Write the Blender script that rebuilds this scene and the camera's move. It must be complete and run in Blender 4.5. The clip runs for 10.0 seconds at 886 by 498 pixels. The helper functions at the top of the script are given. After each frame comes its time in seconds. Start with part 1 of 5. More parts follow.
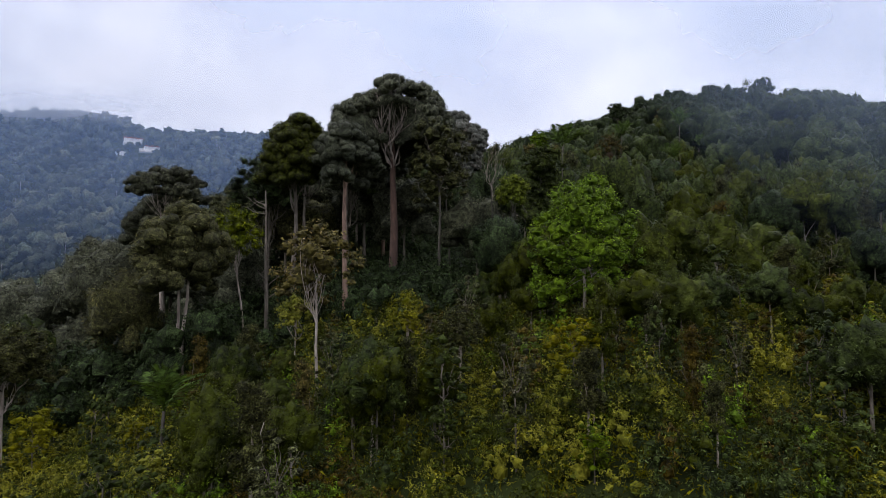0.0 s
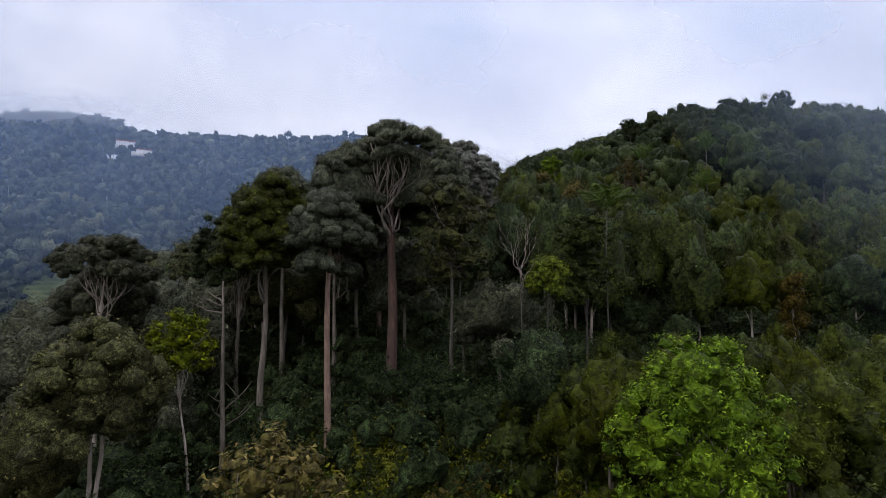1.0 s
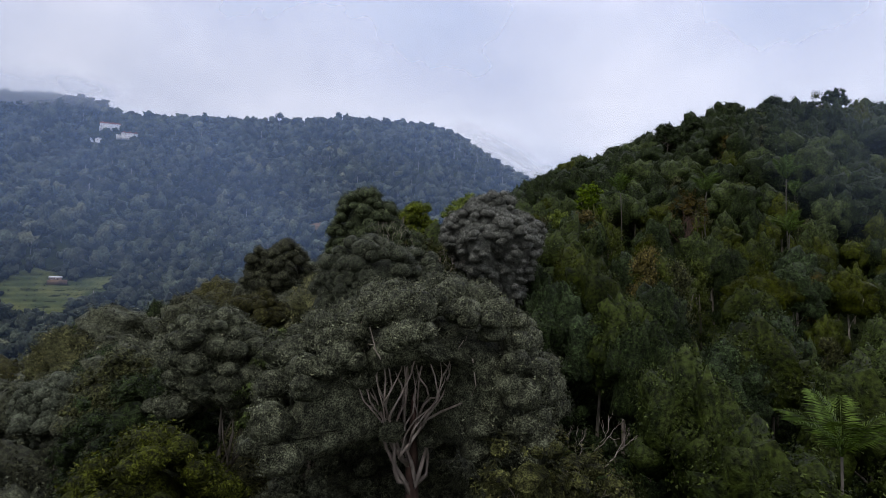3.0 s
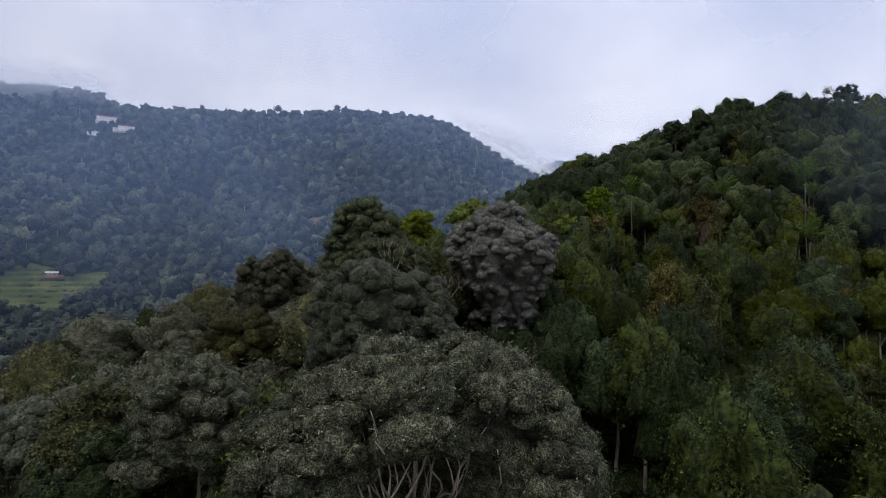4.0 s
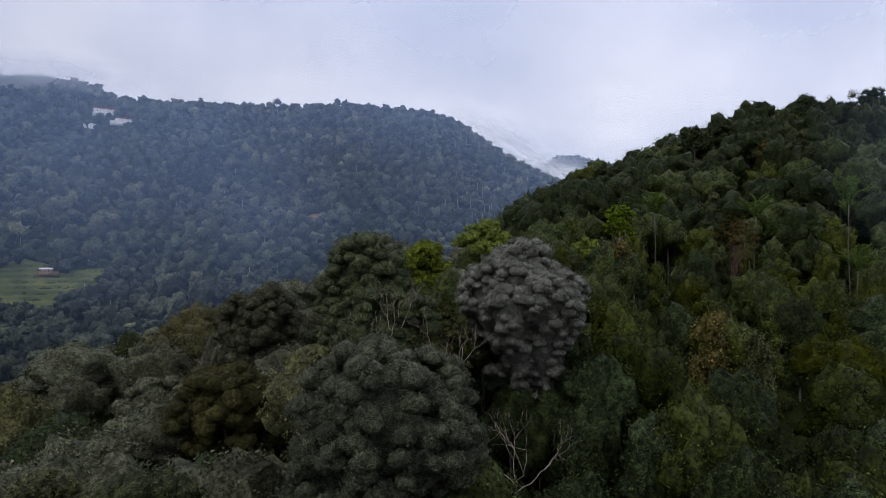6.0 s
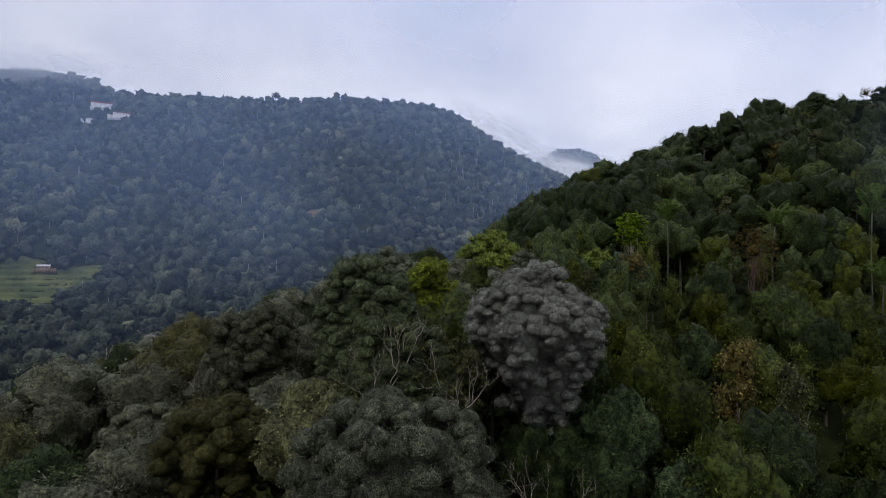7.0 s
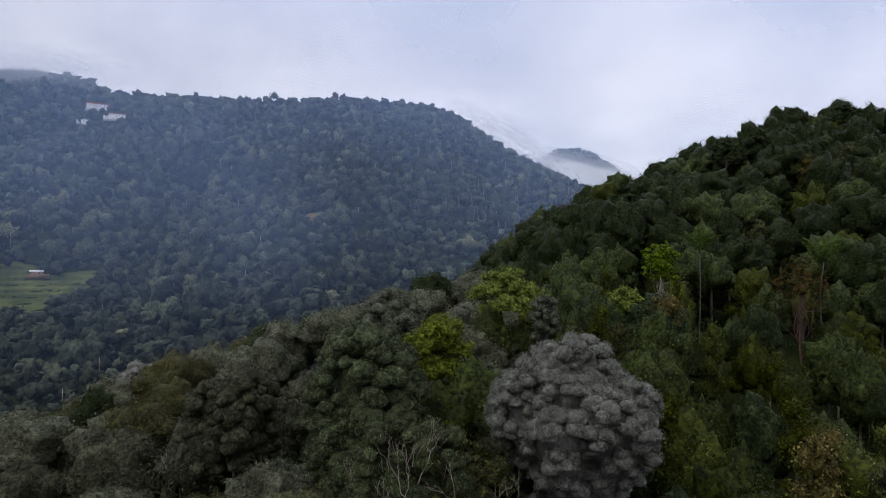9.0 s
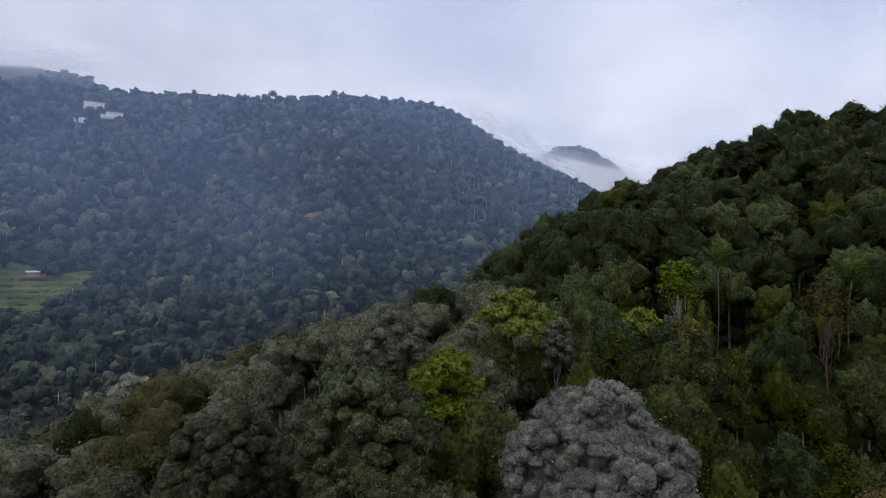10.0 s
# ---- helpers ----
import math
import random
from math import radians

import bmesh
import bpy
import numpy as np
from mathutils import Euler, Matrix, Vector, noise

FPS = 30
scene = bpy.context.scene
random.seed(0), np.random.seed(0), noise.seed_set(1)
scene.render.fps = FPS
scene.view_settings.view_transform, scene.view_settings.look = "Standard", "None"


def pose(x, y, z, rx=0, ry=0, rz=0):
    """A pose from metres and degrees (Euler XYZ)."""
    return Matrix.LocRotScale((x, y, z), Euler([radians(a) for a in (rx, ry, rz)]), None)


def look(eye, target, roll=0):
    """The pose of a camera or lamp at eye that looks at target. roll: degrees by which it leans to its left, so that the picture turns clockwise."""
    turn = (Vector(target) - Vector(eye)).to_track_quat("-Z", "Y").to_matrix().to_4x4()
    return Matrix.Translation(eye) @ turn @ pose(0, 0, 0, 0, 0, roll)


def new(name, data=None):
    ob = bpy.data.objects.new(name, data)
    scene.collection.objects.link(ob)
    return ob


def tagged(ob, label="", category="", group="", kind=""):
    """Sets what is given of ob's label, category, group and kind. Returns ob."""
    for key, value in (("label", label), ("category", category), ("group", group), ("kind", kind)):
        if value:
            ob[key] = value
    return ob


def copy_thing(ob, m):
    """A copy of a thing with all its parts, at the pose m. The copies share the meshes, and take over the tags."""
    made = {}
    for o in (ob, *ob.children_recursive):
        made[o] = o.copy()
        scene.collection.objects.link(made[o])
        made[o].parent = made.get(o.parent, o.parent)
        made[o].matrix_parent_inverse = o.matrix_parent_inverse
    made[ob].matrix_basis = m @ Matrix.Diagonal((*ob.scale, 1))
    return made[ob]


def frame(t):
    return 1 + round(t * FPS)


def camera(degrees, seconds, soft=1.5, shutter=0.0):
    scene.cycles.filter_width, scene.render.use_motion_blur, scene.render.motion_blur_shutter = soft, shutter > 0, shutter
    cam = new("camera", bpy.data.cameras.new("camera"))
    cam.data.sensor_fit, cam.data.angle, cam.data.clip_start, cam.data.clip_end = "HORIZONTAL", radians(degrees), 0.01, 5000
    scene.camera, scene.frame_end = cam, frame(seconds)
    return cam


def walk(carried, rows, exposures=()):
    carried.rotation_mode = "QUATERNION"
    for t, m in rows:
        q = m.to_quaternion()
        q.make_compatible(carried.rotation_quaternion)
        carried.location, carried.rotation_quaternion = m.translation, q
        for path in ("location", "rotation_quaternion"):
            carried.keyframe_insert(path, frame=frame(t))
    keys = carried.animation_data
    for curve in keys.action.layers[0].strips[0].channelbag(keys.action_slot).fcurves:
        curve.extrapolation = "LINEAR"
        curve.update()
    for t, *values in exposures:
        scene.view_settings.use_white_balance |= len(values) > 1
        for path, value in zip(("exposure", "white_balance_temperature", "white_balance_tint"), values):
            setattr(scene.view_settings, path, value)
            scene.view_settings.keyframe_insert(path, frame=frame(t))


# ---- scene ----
cam = camera(74.2, 10.0, 0.7)
ROWS = [
    (0.0, 0.000, 0.000, 30.000, 0.014, 4.812, 0.460),
    (0.5, -0.766, 8.235, 35.897, -0.174, 4.881, 0.371),
    (1.0, -1.817, 18.056, 42.540, -0.359, 4.922, 0.281),
    (1.5, -3.271, 29.069, 49.632, -0.577, 4.899, 0.394),
    (2.0, -4.754, 40.549, 57.001, -0.726, 4.224, 0.300),
    (2.5, -5.926, 49.906, 62.642, -0.799, 3.152, 0.303),
    (2.7, -6.078, 51.149, 63.370, -0.816, 3.008, 0.304),
    (3.3, -6.533, 54.879, 65.553, -0.868, 2.578, 0.307),
    (4.0, -7.065, 59.231, 68.101, -0.929, 2.075, 0.311),
    (4.5, -7.420, 63.600, 69.870, -0.890, 1.720, 0.220),
    (4.6, -7.480, 65.900, 71.600, -0.450, 0.300, 0.000),
    (5.0, -7.600, 68.300, 73.500, -0.250, -0.250, -0.200),
    (5.1, -7.846, 65.937, 71.993, -0.950, 1.600, 0.100),
    (5.5, -8.130, 68.376, 73.408, -0.957, 1.642, -0.087),
    (6.2, -8.690, 72.385, 76.176, -0.969, 1.210, -0.038),
    (7.0, -9.329, 76.967, 79.339, -0.982, 0.717, 0.018),
    (7.5, -9.661, 80.496, 81.208, -0.982, 0.717, 0.018),
    (8.0, -10.026, 83.781, 83.198, -1.009, 0.714, 0.119),
    (8.5, -10.491, 86.950, 85.102, -1.069, 0.737, 0.123),
    (9.0, -10.845, 90.160, 86.932, -1.054, 0.565, 0.122),
    (9.5, -11.286, 93.395, 88.797, -1.115, 0.300, 0.127),
    (10.0, -11.756, 96.367, 90.704, -1.115, 0.300, 0.127),
]
walk(cam, [(t, pose(x, y, z, 90 + pitch, roll, yaw)) for t, x, y, z, yaw, pitch, roll in ROWS], [(0.0, 0.20), (1.0, 0.15), (2.0, 0.06), (4.0, 0.0), (7.0, -0.04), (10.0, -0.03)])

# ---- world, sun ----
world = bpy.data.worlds.new("world")
scene.world = world
world.use_nodes = True
wn, wl = world.node_tree.nodes, world.node_tree.links
wn.clear()
w_out = wn.new("ShaderNodeOutputWorld")
w_bg = wn.new("ShaderNodeBackground")
w_sky = wn.new("ShaderNodeTexSky")
w_sky.sky_type = "NISHITA"
w_sky.sun_disc = False
SUN_EL, SUN_AZ = 55.0, 225.0
w_sky.sun_elevation = radians(SUN_EL)
w_sky.sun_rotation = radians(SUN_AZ)
w_tc = wn.new("ShaderNodeTexCoord")
w_map = wn.new("ShaderNodeMapping")
w_map.inputs["Scale"].default_value = (1.0, 1.0, 3.2)
w_noise = wn.new("ShaderNodeTexNoise")
w_noise.inputs["Scale"].default_value = 2.1
w_noise.inputs["Detail"].default_value = 6.0
w_noise.inputs["Roughness"].default_value = 0.5
w_noise.inputs["Distortion"].default_value = 0.6
w_ramp = wn.new("ShaderNodeValToRGB")
w_ramp.color_ramp.elements[0].position = 0.30
w_ramp.color_ramp.elements[0].color = (0.83, 0.835, 0.955, 1)
w_ramp.color_ramp.elements[1].position = 0.66
w_ramp.color_ramp.elements[1].color = (1.05, 1.045, 1.16, 1)
w_scale = wn.new("ShaderNodeVectorMath")
w_scale.operation = "SCALE"
w_scale.inputs["Scale"].default_value = 0.10
w_mix = wn.new("ShaderNodeMix")
w_mix.data_type = "RGBA"
w_mix.inputs["Factor"].default_value = 0.90
wl.new(w_tc.outputs["Generated"], w_map.inputs["Vector"])
wl.new(w_map.outputs["Vector"], w_noise.inputs["Vector"])
wl.new(w_noise.outputs["Fac"], w_ramp.inputs["Fac"])
wl.new(w_sky.outputs["Color"], w_scale.inputs[0])
wl.new(w_scale.outputs["Vector"], w_mix.inputs["A"])
wl.new(w_ramp.outputs["Color"], w_mix.inputs["B"])
w_sep = wn.new("ShaderNodeSeparateXYZ")
wl.new(w_tc.outputs["Generated"], w_sep.inputs["Vector"])
w_up = wn.new("ShaderNodeMapRange")
for _k, _v in (("From Min", 0.30), ("From Max", 1.0), ("To Min", 1.0), ("To Max", 1.38)):
    w_up.inputs[_k].default_value = _v
wl.new(w_sep.outputs["Z"], w_up.inputs["Value"])
w_side = wn.new("ShaderNodeMapRange")
for _k, _v in (("From Min", -0.6), ("From Max", 0.5), ("To Min", 0.88), ("To Max", 1.07)):
    w_side.inputs[_k].default_value = _v
wl.new(w_sep.outputs["X"], w_side.inputs["Value"])
w_both = wn.new("ShaderNodeMath")
w_both.operation = "MULTIPLY"
wl.new(w_up.outputs["Result"], w_both.inputs[0])
wl.new(w_side.outputs["Result"], w_both.inputs[1])
wl.new(w_both.outputs[0], w_bg.inputs["Strength"])
wl.new(w_mix.outputs["Result"], w_bg.inputs["Color"])
wl.new(w_bg.outputs["Background"], w_out.inputs["Surface"])

sun = new("sun", bpy.data.lights.new("sun", "SUN"))
sun.data.energy = 1.1
sun.data.angle = radians(10)
sun.data.color = (1.0, 0.97, 0.92)
_az, _el = radians(SUN_AZ), radians(SUN_EL)
_dir = Vector((math.sin(_az) * math.cos(_el), math.cos(_az) * math.cos(_el), math.sin(_el)))
sun.matrix_world = look(_dir * 500, (0, 0, 0))


# ---- materials ----
def nodes_of(name):
    m = bpy.data.materials.new(name)
    m.use_nodes = True
    n, l = m.node_tree.nodes, m.node_tree.links
    n.clear()
    out = n.new("ShaderNodeOutputMaterial")
    return m, n, l, out


def mixcol(n, l, fac, a, b, kind="MIX"):
    x = n.new("ShaderNodeMix")
    x.data_type = "RGBA"
    x.blend_type = kind
    for socket, v in (("Factor", fac), ("A", a), ("B", b)):
        if isinstance(v, (float, int)):
            x.inputs[socket].default_value = v
        elif isinstance(v, tuple):
            x.inputs[socket].default_value = (*v, 1)
        else:
            l.new(v, x.inputs[socket])
    return x.outputs["Result"]


def maprange(n, l, v, a, b, c, d):
    x = n.new("ShaderNodeMapRange")
    x.clamp = a != 0 or b != 1
    l.new(v, x.inputs["Value"])
    for k, q in (("From Min", a), ("From Max", b), ("To Min", c), ("To Max", d)):
        x.inputs[k].default_value = q
    return x.outputs["Result"]


def noise_of(n, l, scale, detail=3.0, world_space=False):
    x = n.new("ShaderNodeTexNoise")
    x.inputs["Scale"].default_value = scale
    x.inputs["Detail"].default_value = detail
    if world_space:
        g = n.new("ShaderNodeNewGeometry")
        l.new(g.outputs["Position"], x.inputs["Vector"])
    else:
        g = n.new("ShaderNodeTexCoord")
        l.new(g.outputs["Object"], x.inputs["Vector"])
    return x.outputs["Fac"]


def leaf_material(name, dark, light, accent, accent_share=0.06, translucent=0.22, rough=0.5, patch=0.45, speck=2.0, vary=1.0, stipple=0.0):
    """Foliage: leaf to leaf, tuft to tuft and tree to tree variation, shade between leaves painted in as speckle, with
    some light through the leaves.
    """
    m, n, l, out = nodes_of(name)
    g = n.new("ShaderNodeNewGeometry")
    blade = n.new("ShaderNodeAttribute")
    blade.attribute_name = "blade"
    one = n.new("ShaderNodeMix")
    one.inputs["A"].default_value = 0.42
    l.new(blade.outputs["Fac"], one.inputs["Factor"])
    l.new(g.outputs["Random Per Island"], one.inputs["B"])
    island = single = one.outputs["Result"]
    info = n.new("ShaderNodeObjectInfo")
    tuft = maprange(n, l, noise_of(n, l, patch, 3.0, True), 0.34, 0.66, 0.0, 1.0)
    c = mixcol(n, l, tuft, dark, light)
    c2 = mixcol(n, l, maprange(n, l, island, 0.0, 1.0, 0.0, 0.55), c, light)
    sel = maprange(n, l, island, 1 - accent_share - 0.01, 1 - accent_share, 0.0, 0.6)
    c3 = mixcol(n, l, sel, c2, accent)
    hsv = n.new("ShaderNodeHueSaturation")
    l.new(c3, hsv.inputs["Color"])
    l.new(maprange(n, l, info.outputs["Random"], 0, 1, 0.489, 0.505), hsv.inputs["Hue"])
    grain = n.new("ShaderNodeMath")
    grain.operation = "MULTIPLY"
    l.new(maprange(n, l, info.outputs["Random"], 0, 1, 0.68, 1.32), grain.inputs[0])
    # coarser speckle, its dark end painted as shaded gaps in the foliage
    l.new(maprange(n, l, noise_of(n, l, speck, 5.0, True), 0.38, 0.62, 1 - 0.65 * vary, 1 + 0.62 * vary), grain.inputs[1])
    each = n.new("ShaderNodeMath")
    each.operation = "MULTIPLY"
    l.new(grain.outputs[0], each.inputs[0])
    l.new(maprange(n, l, single, 0, 1, 1 - 0.55 * vary, 1 + 0.65 * vary), each.inputs[1])
    tone = n.new("ShaderNodeAttribute")
    tone.attribute_name = "tone"
    last = n.new("ShaderNodeMath")
    last.operation = "MULTIPLY"
    l.new(each.outputs[0], last.inputs[0])
    l.new(maprange(n, l, tone.outputs["Fac"], 0, 1, 1.0, 2.0), last.inputs[1])
    last.inputs[1].default_value = 1.0
    each = last
    # fine speckle: shaded gaps between leaves painted into the colour at random
    leaf_gaps = noise_of(n, l, stipple, 3.0, True) if stipple else None
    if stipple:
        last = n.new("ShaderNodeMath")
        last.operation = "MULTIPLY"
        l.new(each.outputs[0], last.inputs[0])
        l.new(maprange(n, l, leaf_gaps, 0.41, 0.66, 0.28, 1.6), last.inputs[1])
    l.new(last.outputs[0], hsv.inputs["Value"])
    l.new(maprange(n, l, info.outputs["Random"], 0, 1, 1.18, 0.95), hsv.inputs["Saturation"])
    p = n.new("ShaderNodeBsdfPrincipled")
    l.new(hsv.outputs["Color"], p.inputs["Base Color"])
    p.inputs["Roughness"].default_value = rough
    p.inputs["Specular IOR Level"].default_value = 0.10
    relief = n.new("ShaderNodeBump")
    relief.inputs["Strength"].default_value = 1.0
    relief.inputs["Distance"].default_value = 0.35 / speck
    l.new(noise_of(n, l, speck * 2.2, 4.0, True), relief.inputs["Height"])
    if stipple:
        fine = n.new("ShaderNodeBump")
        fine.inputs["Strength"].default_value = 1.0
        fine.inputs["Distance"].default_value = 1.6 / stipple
        l.new(leaf_gaps, fine.inputs["Height"])
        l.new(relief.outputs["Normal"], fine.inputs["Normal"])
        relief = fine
    l.new(relief.outputs["Normal"], p.inputs["Normal"])
    t = n.new("ShaderNodeBsdfTranslucent")
    l.new(hsv.outputs["Color"], t.inputs["Color"])
    mx = n.new("ShaderNodeMixShader")
    mx.inputs["Fac"].default_value = translucent
    l.new(p.outputs["BSDF"], mx.inputs[1])
    l.new(t.outputs["BSDF"], mx.inputs[2])
    l.new(mx.outputs["Shader"], out.inputs["Surface"])
    return m


def bark_material(name, dark, light, scale=1.2):
    m, n, l, out = nodes_of(name)
    tc = n.new("ShaderNodeTexCoord")
    mp = n.new("ShaderNodeMapping")
    mp.inputs["Scale"].default_value = (1.0, 1.0, 0.22)
    l.new(tc.outputs["Object"], mp.inputs["Vector"])
    x = n.new("ShaderNodeTexNoise")
    x.inputs["Scale"].default_value = scale * 3
    x.inputs["Detail"].default_value = 6
    l.new(mp.outputs["Vector"], x.inputs["Vector"])
    f = maprange(n, l, x.outputs["Fac"], 0.32, 0.68, 0, 1)
    c = mixcol(n, l, f, dark, light)
    c = mixcol(n, l, maprange(n, l, noise_of(n, l, 0.35, 2.0, True), 0.45, 0.62, 0, 0.6), c, dark)
    p = n.new("ShaderNodeBsdfPrincipled")
    l.new(c, p.inputs["Base Color"])
    p.inputs["Roughness"].default_value = 0.85
    b = n.new("ShaderNodeBump")
    b.inputs["Strength"].default_value = 0.5
    b.inputs["Distance"].default_value = 0.05
    l.new(x.outputs["Fac"], b.inputs["Height"])
    l.new(b.outputs["Normal"], p.inputs["Normal"])
    l.new(p.outputs["BSDF"], out.inputs["Surface"])
    return m


def plain_material(name, a, b, scale=2.0, rough=0.8):
    """Two tones of one surface, mixed at two scales."""
    m, n, l, out = nodes_of(name)
    f = maprange(n, l, noise_of(n, l, scale, 5.0), 0.35, 0.65, 0, 1)
    c = mixcol(n, l, f, a, b)
    c = mixcol(n, l, maprange(n, l, noise_of(n, l, scale * 9, 3.0), 0.4, 0.7, 0, 0.35), c, a)
    p = n.new("ShaderNodeBsdfPrincipled")
    l.new(c, p.inputs["Base Color"])
    p.inputs["Roughness"].default_value = rough
    p.inputs["Specular IOR Level"].default_value = 0.5 if rough < 0.6 else 0.05
    l.new(p.outputs["BSDF"], out.inputs["Surface"])
    return m


# Most dark tones are lowered to put deeper shade into the crowns' colour.
LEAF = {
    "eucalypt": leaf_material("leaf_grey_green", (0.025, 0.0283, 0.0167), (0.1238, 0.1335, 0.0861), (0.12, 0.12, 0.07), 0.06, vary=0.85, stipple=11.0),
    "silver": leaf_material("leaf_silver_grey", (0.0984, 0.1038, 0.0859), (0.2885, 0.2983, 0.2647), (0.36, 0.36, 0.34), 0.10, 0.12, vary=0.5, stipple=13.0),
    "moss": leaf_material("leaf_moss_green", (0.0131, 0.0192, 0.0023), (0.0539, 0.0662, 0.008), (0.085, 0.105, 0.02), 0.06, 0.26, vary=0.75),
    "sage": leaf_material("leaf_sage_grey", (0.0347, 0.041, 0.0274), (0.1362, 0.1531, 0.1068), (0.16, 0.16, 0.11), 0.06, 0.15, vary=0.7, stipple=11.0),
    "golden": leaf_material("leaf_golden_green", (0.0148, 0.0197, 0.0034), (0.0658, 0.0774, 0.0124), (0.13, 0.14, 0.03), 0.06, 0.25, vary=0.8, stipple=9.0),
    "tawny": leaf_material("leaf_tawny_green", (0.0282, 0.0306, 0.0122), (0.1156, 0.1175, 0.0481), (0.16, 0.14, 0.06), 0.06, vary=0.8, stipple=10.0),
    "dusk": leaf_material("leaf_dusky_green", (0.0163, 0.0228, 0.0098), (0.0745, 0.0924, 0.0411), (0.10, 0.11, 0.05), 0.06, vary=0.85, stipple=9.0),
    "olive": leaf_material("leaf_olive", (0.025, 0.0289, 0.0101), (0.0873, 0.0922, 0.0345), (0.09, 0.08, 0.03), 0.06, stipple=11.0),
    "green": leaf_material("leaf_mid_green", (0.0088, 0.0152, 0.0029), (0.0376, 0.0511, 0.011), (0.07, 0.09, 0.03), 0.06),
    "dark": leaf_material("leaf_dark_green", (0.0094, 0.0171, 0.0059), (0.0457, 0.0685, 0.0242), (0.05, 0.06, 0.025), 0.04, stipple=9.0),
    "bright": leaf_material("leaf_bright_green", (0.048, 0.089, 0.008), (0.108, 0.168, 0.014), (0.17, 0.23, 0.03), 0.06, 0.30),
    "lime": leaf_material("leaf_yellow_green", (0.050, 0.076, 0.010), (0.125, 0.152, 0.020), (0.20, 0.22, 0.03), 0.06, 0.30),
    "russet": leaf_material("leaf_russet_olive", (0.0374, 0.0346, 0.0086), (0.0828, 0.0662, 0.0158), (0.12, 0.08, 0.03), 0.10),
    "brush": leaf_material("leaf_brush", (0.0622, 0.0766, 0.0077), (0.1907, 0.1827, 0.0179), (0.16, 0.14, 0.03), 0.06, 0.28, 0.5, 0.16, vary=0.6),
    "frond": leaf_material("leaf_frond", (0.0396, 0.0684, 0.0144), (0.0792, 0.1224, 0.0288), (0.16, 0.18, 0.06), 0.05, 0.28),
}
FAR_LEAF = leaf_material("far_woods_leaf", (0.0055, 0.0111, 0.0055), (0.0536, 0.0628, 0.0397), (0.09, 0.09, 0.05), 0.04, 0.1, 0.6, 0.05, 0.35, vary=0.7)
BARK = {
    "dim": bark_material("bark_dark_grey", (0.03, 0.027, 0.022), (0.085, 0.075, 0.06)),
    "red": bark_material("bark_red_brown", (0.045, 0.025, 0.019), (0.120, 0.064, 0.048)),
    "pale": bark_material("bark_pale_grey", (0.17, 0.14, 0.12), (0.42, 0.36, 0.31)),
    "pink": bark_material("bark_pinkish", (0.12, 0.075, 0.058), (0.29, 0.19, 0.145)),
    "grey": bark_material("bark_grey_brown", (0.075, 0.062, 0.050), (0.20, 0.17, 0.14)),
}
GROUND = plain_material("forest_floor", (0.010, 0.014, 0.005), (0.028, 0.036, 0.010), 0.08, 0.95)
TEA = plain_material("terrace_grass", (0.045, 0.060, 0.022), (0.110, 0.118, 0.040), 0.035, 0.9)
CLAY = plain_material("bare_clay", (0.12, 0.085, 0.05), (0.21, 0.14, 0.085), 0.10, 0.95)
WHITE = plain_material("white_render", (0.80, 0.79, 0.77), (0.90, 0.89, 0.88), 0.15, 0.8)
TILE_RED = plain_material("red_roof_tile", (0.28, 0.10, 0.065), (0.42, 0.17, 0.11), 0.3, 0.8)
TIN = plain_material("pale_roof_sheet", (0.52, 0.50, 0.50), (0.70, 0.69, 0.70), 0.3, 0.5)
PANE = plain_material("dark_window_glass", (0.02, 0.025, 0.03), (0.05, 0.06, 0.07), 0.5, 0.15)
STONE = plain_material("retaining_stone", (0.48, 0.47, 0.45), (0.64, 0.62, 0.60), 0.2, 0.9)


# ---- the lie of the land ----
RIDGE_Y = (-400, -100, 0, 25, 50, 75, 90, 120, 150, 175, 200, 240, 300, 346, 420, 520, 620)
RIDGE_Z = (-60, 0, 13, 17.5, 23.0, 27.0, 29.5, 37, 47, 54, 59, 60, 54, 46, 20, -25, -55)
HILL_X = (-25, 0, 26, 43, 70, 111, 142, 197, 300, 500, 900)
HILL_Z = (-200, 55, 79, 90, 99.5, 116, 123.5, 130, 127, 100, 40)
CREST_X = (-3000, -1500, -1000, -842, -774, -600, -382, -235, -48, 36, 103, 171, 306, 387, 570, 900, 1400, 3000)
CREST_Z = (425, 508, 524, 508, 470, 460, 452, 461, 444, 426, 378, 335, 265, 223, 115, 40, 20, 20)


def smooth(u):
    u = np.clip(u, 0, 1)
    return u * u * (3 - 2 * u)


def waves(x, y, scale, seed):
    """Cheap smooth noise from a few crossed sines, about -1 to 1."""
    r = np.random.RandomState(seed)
    s = 0.0
    for k in range(7):
        a = r.uniform(0, 2 * np.pi)
        f = (0.6 + 0.35 * k) / scale * 2 * np.pi
        s = s + np.sin((x * np.cos(a) + y * np.sin(a)) * f + r.uniform(0, 6.28)) / (1 + 0.5 * k)
    return s / 2.2


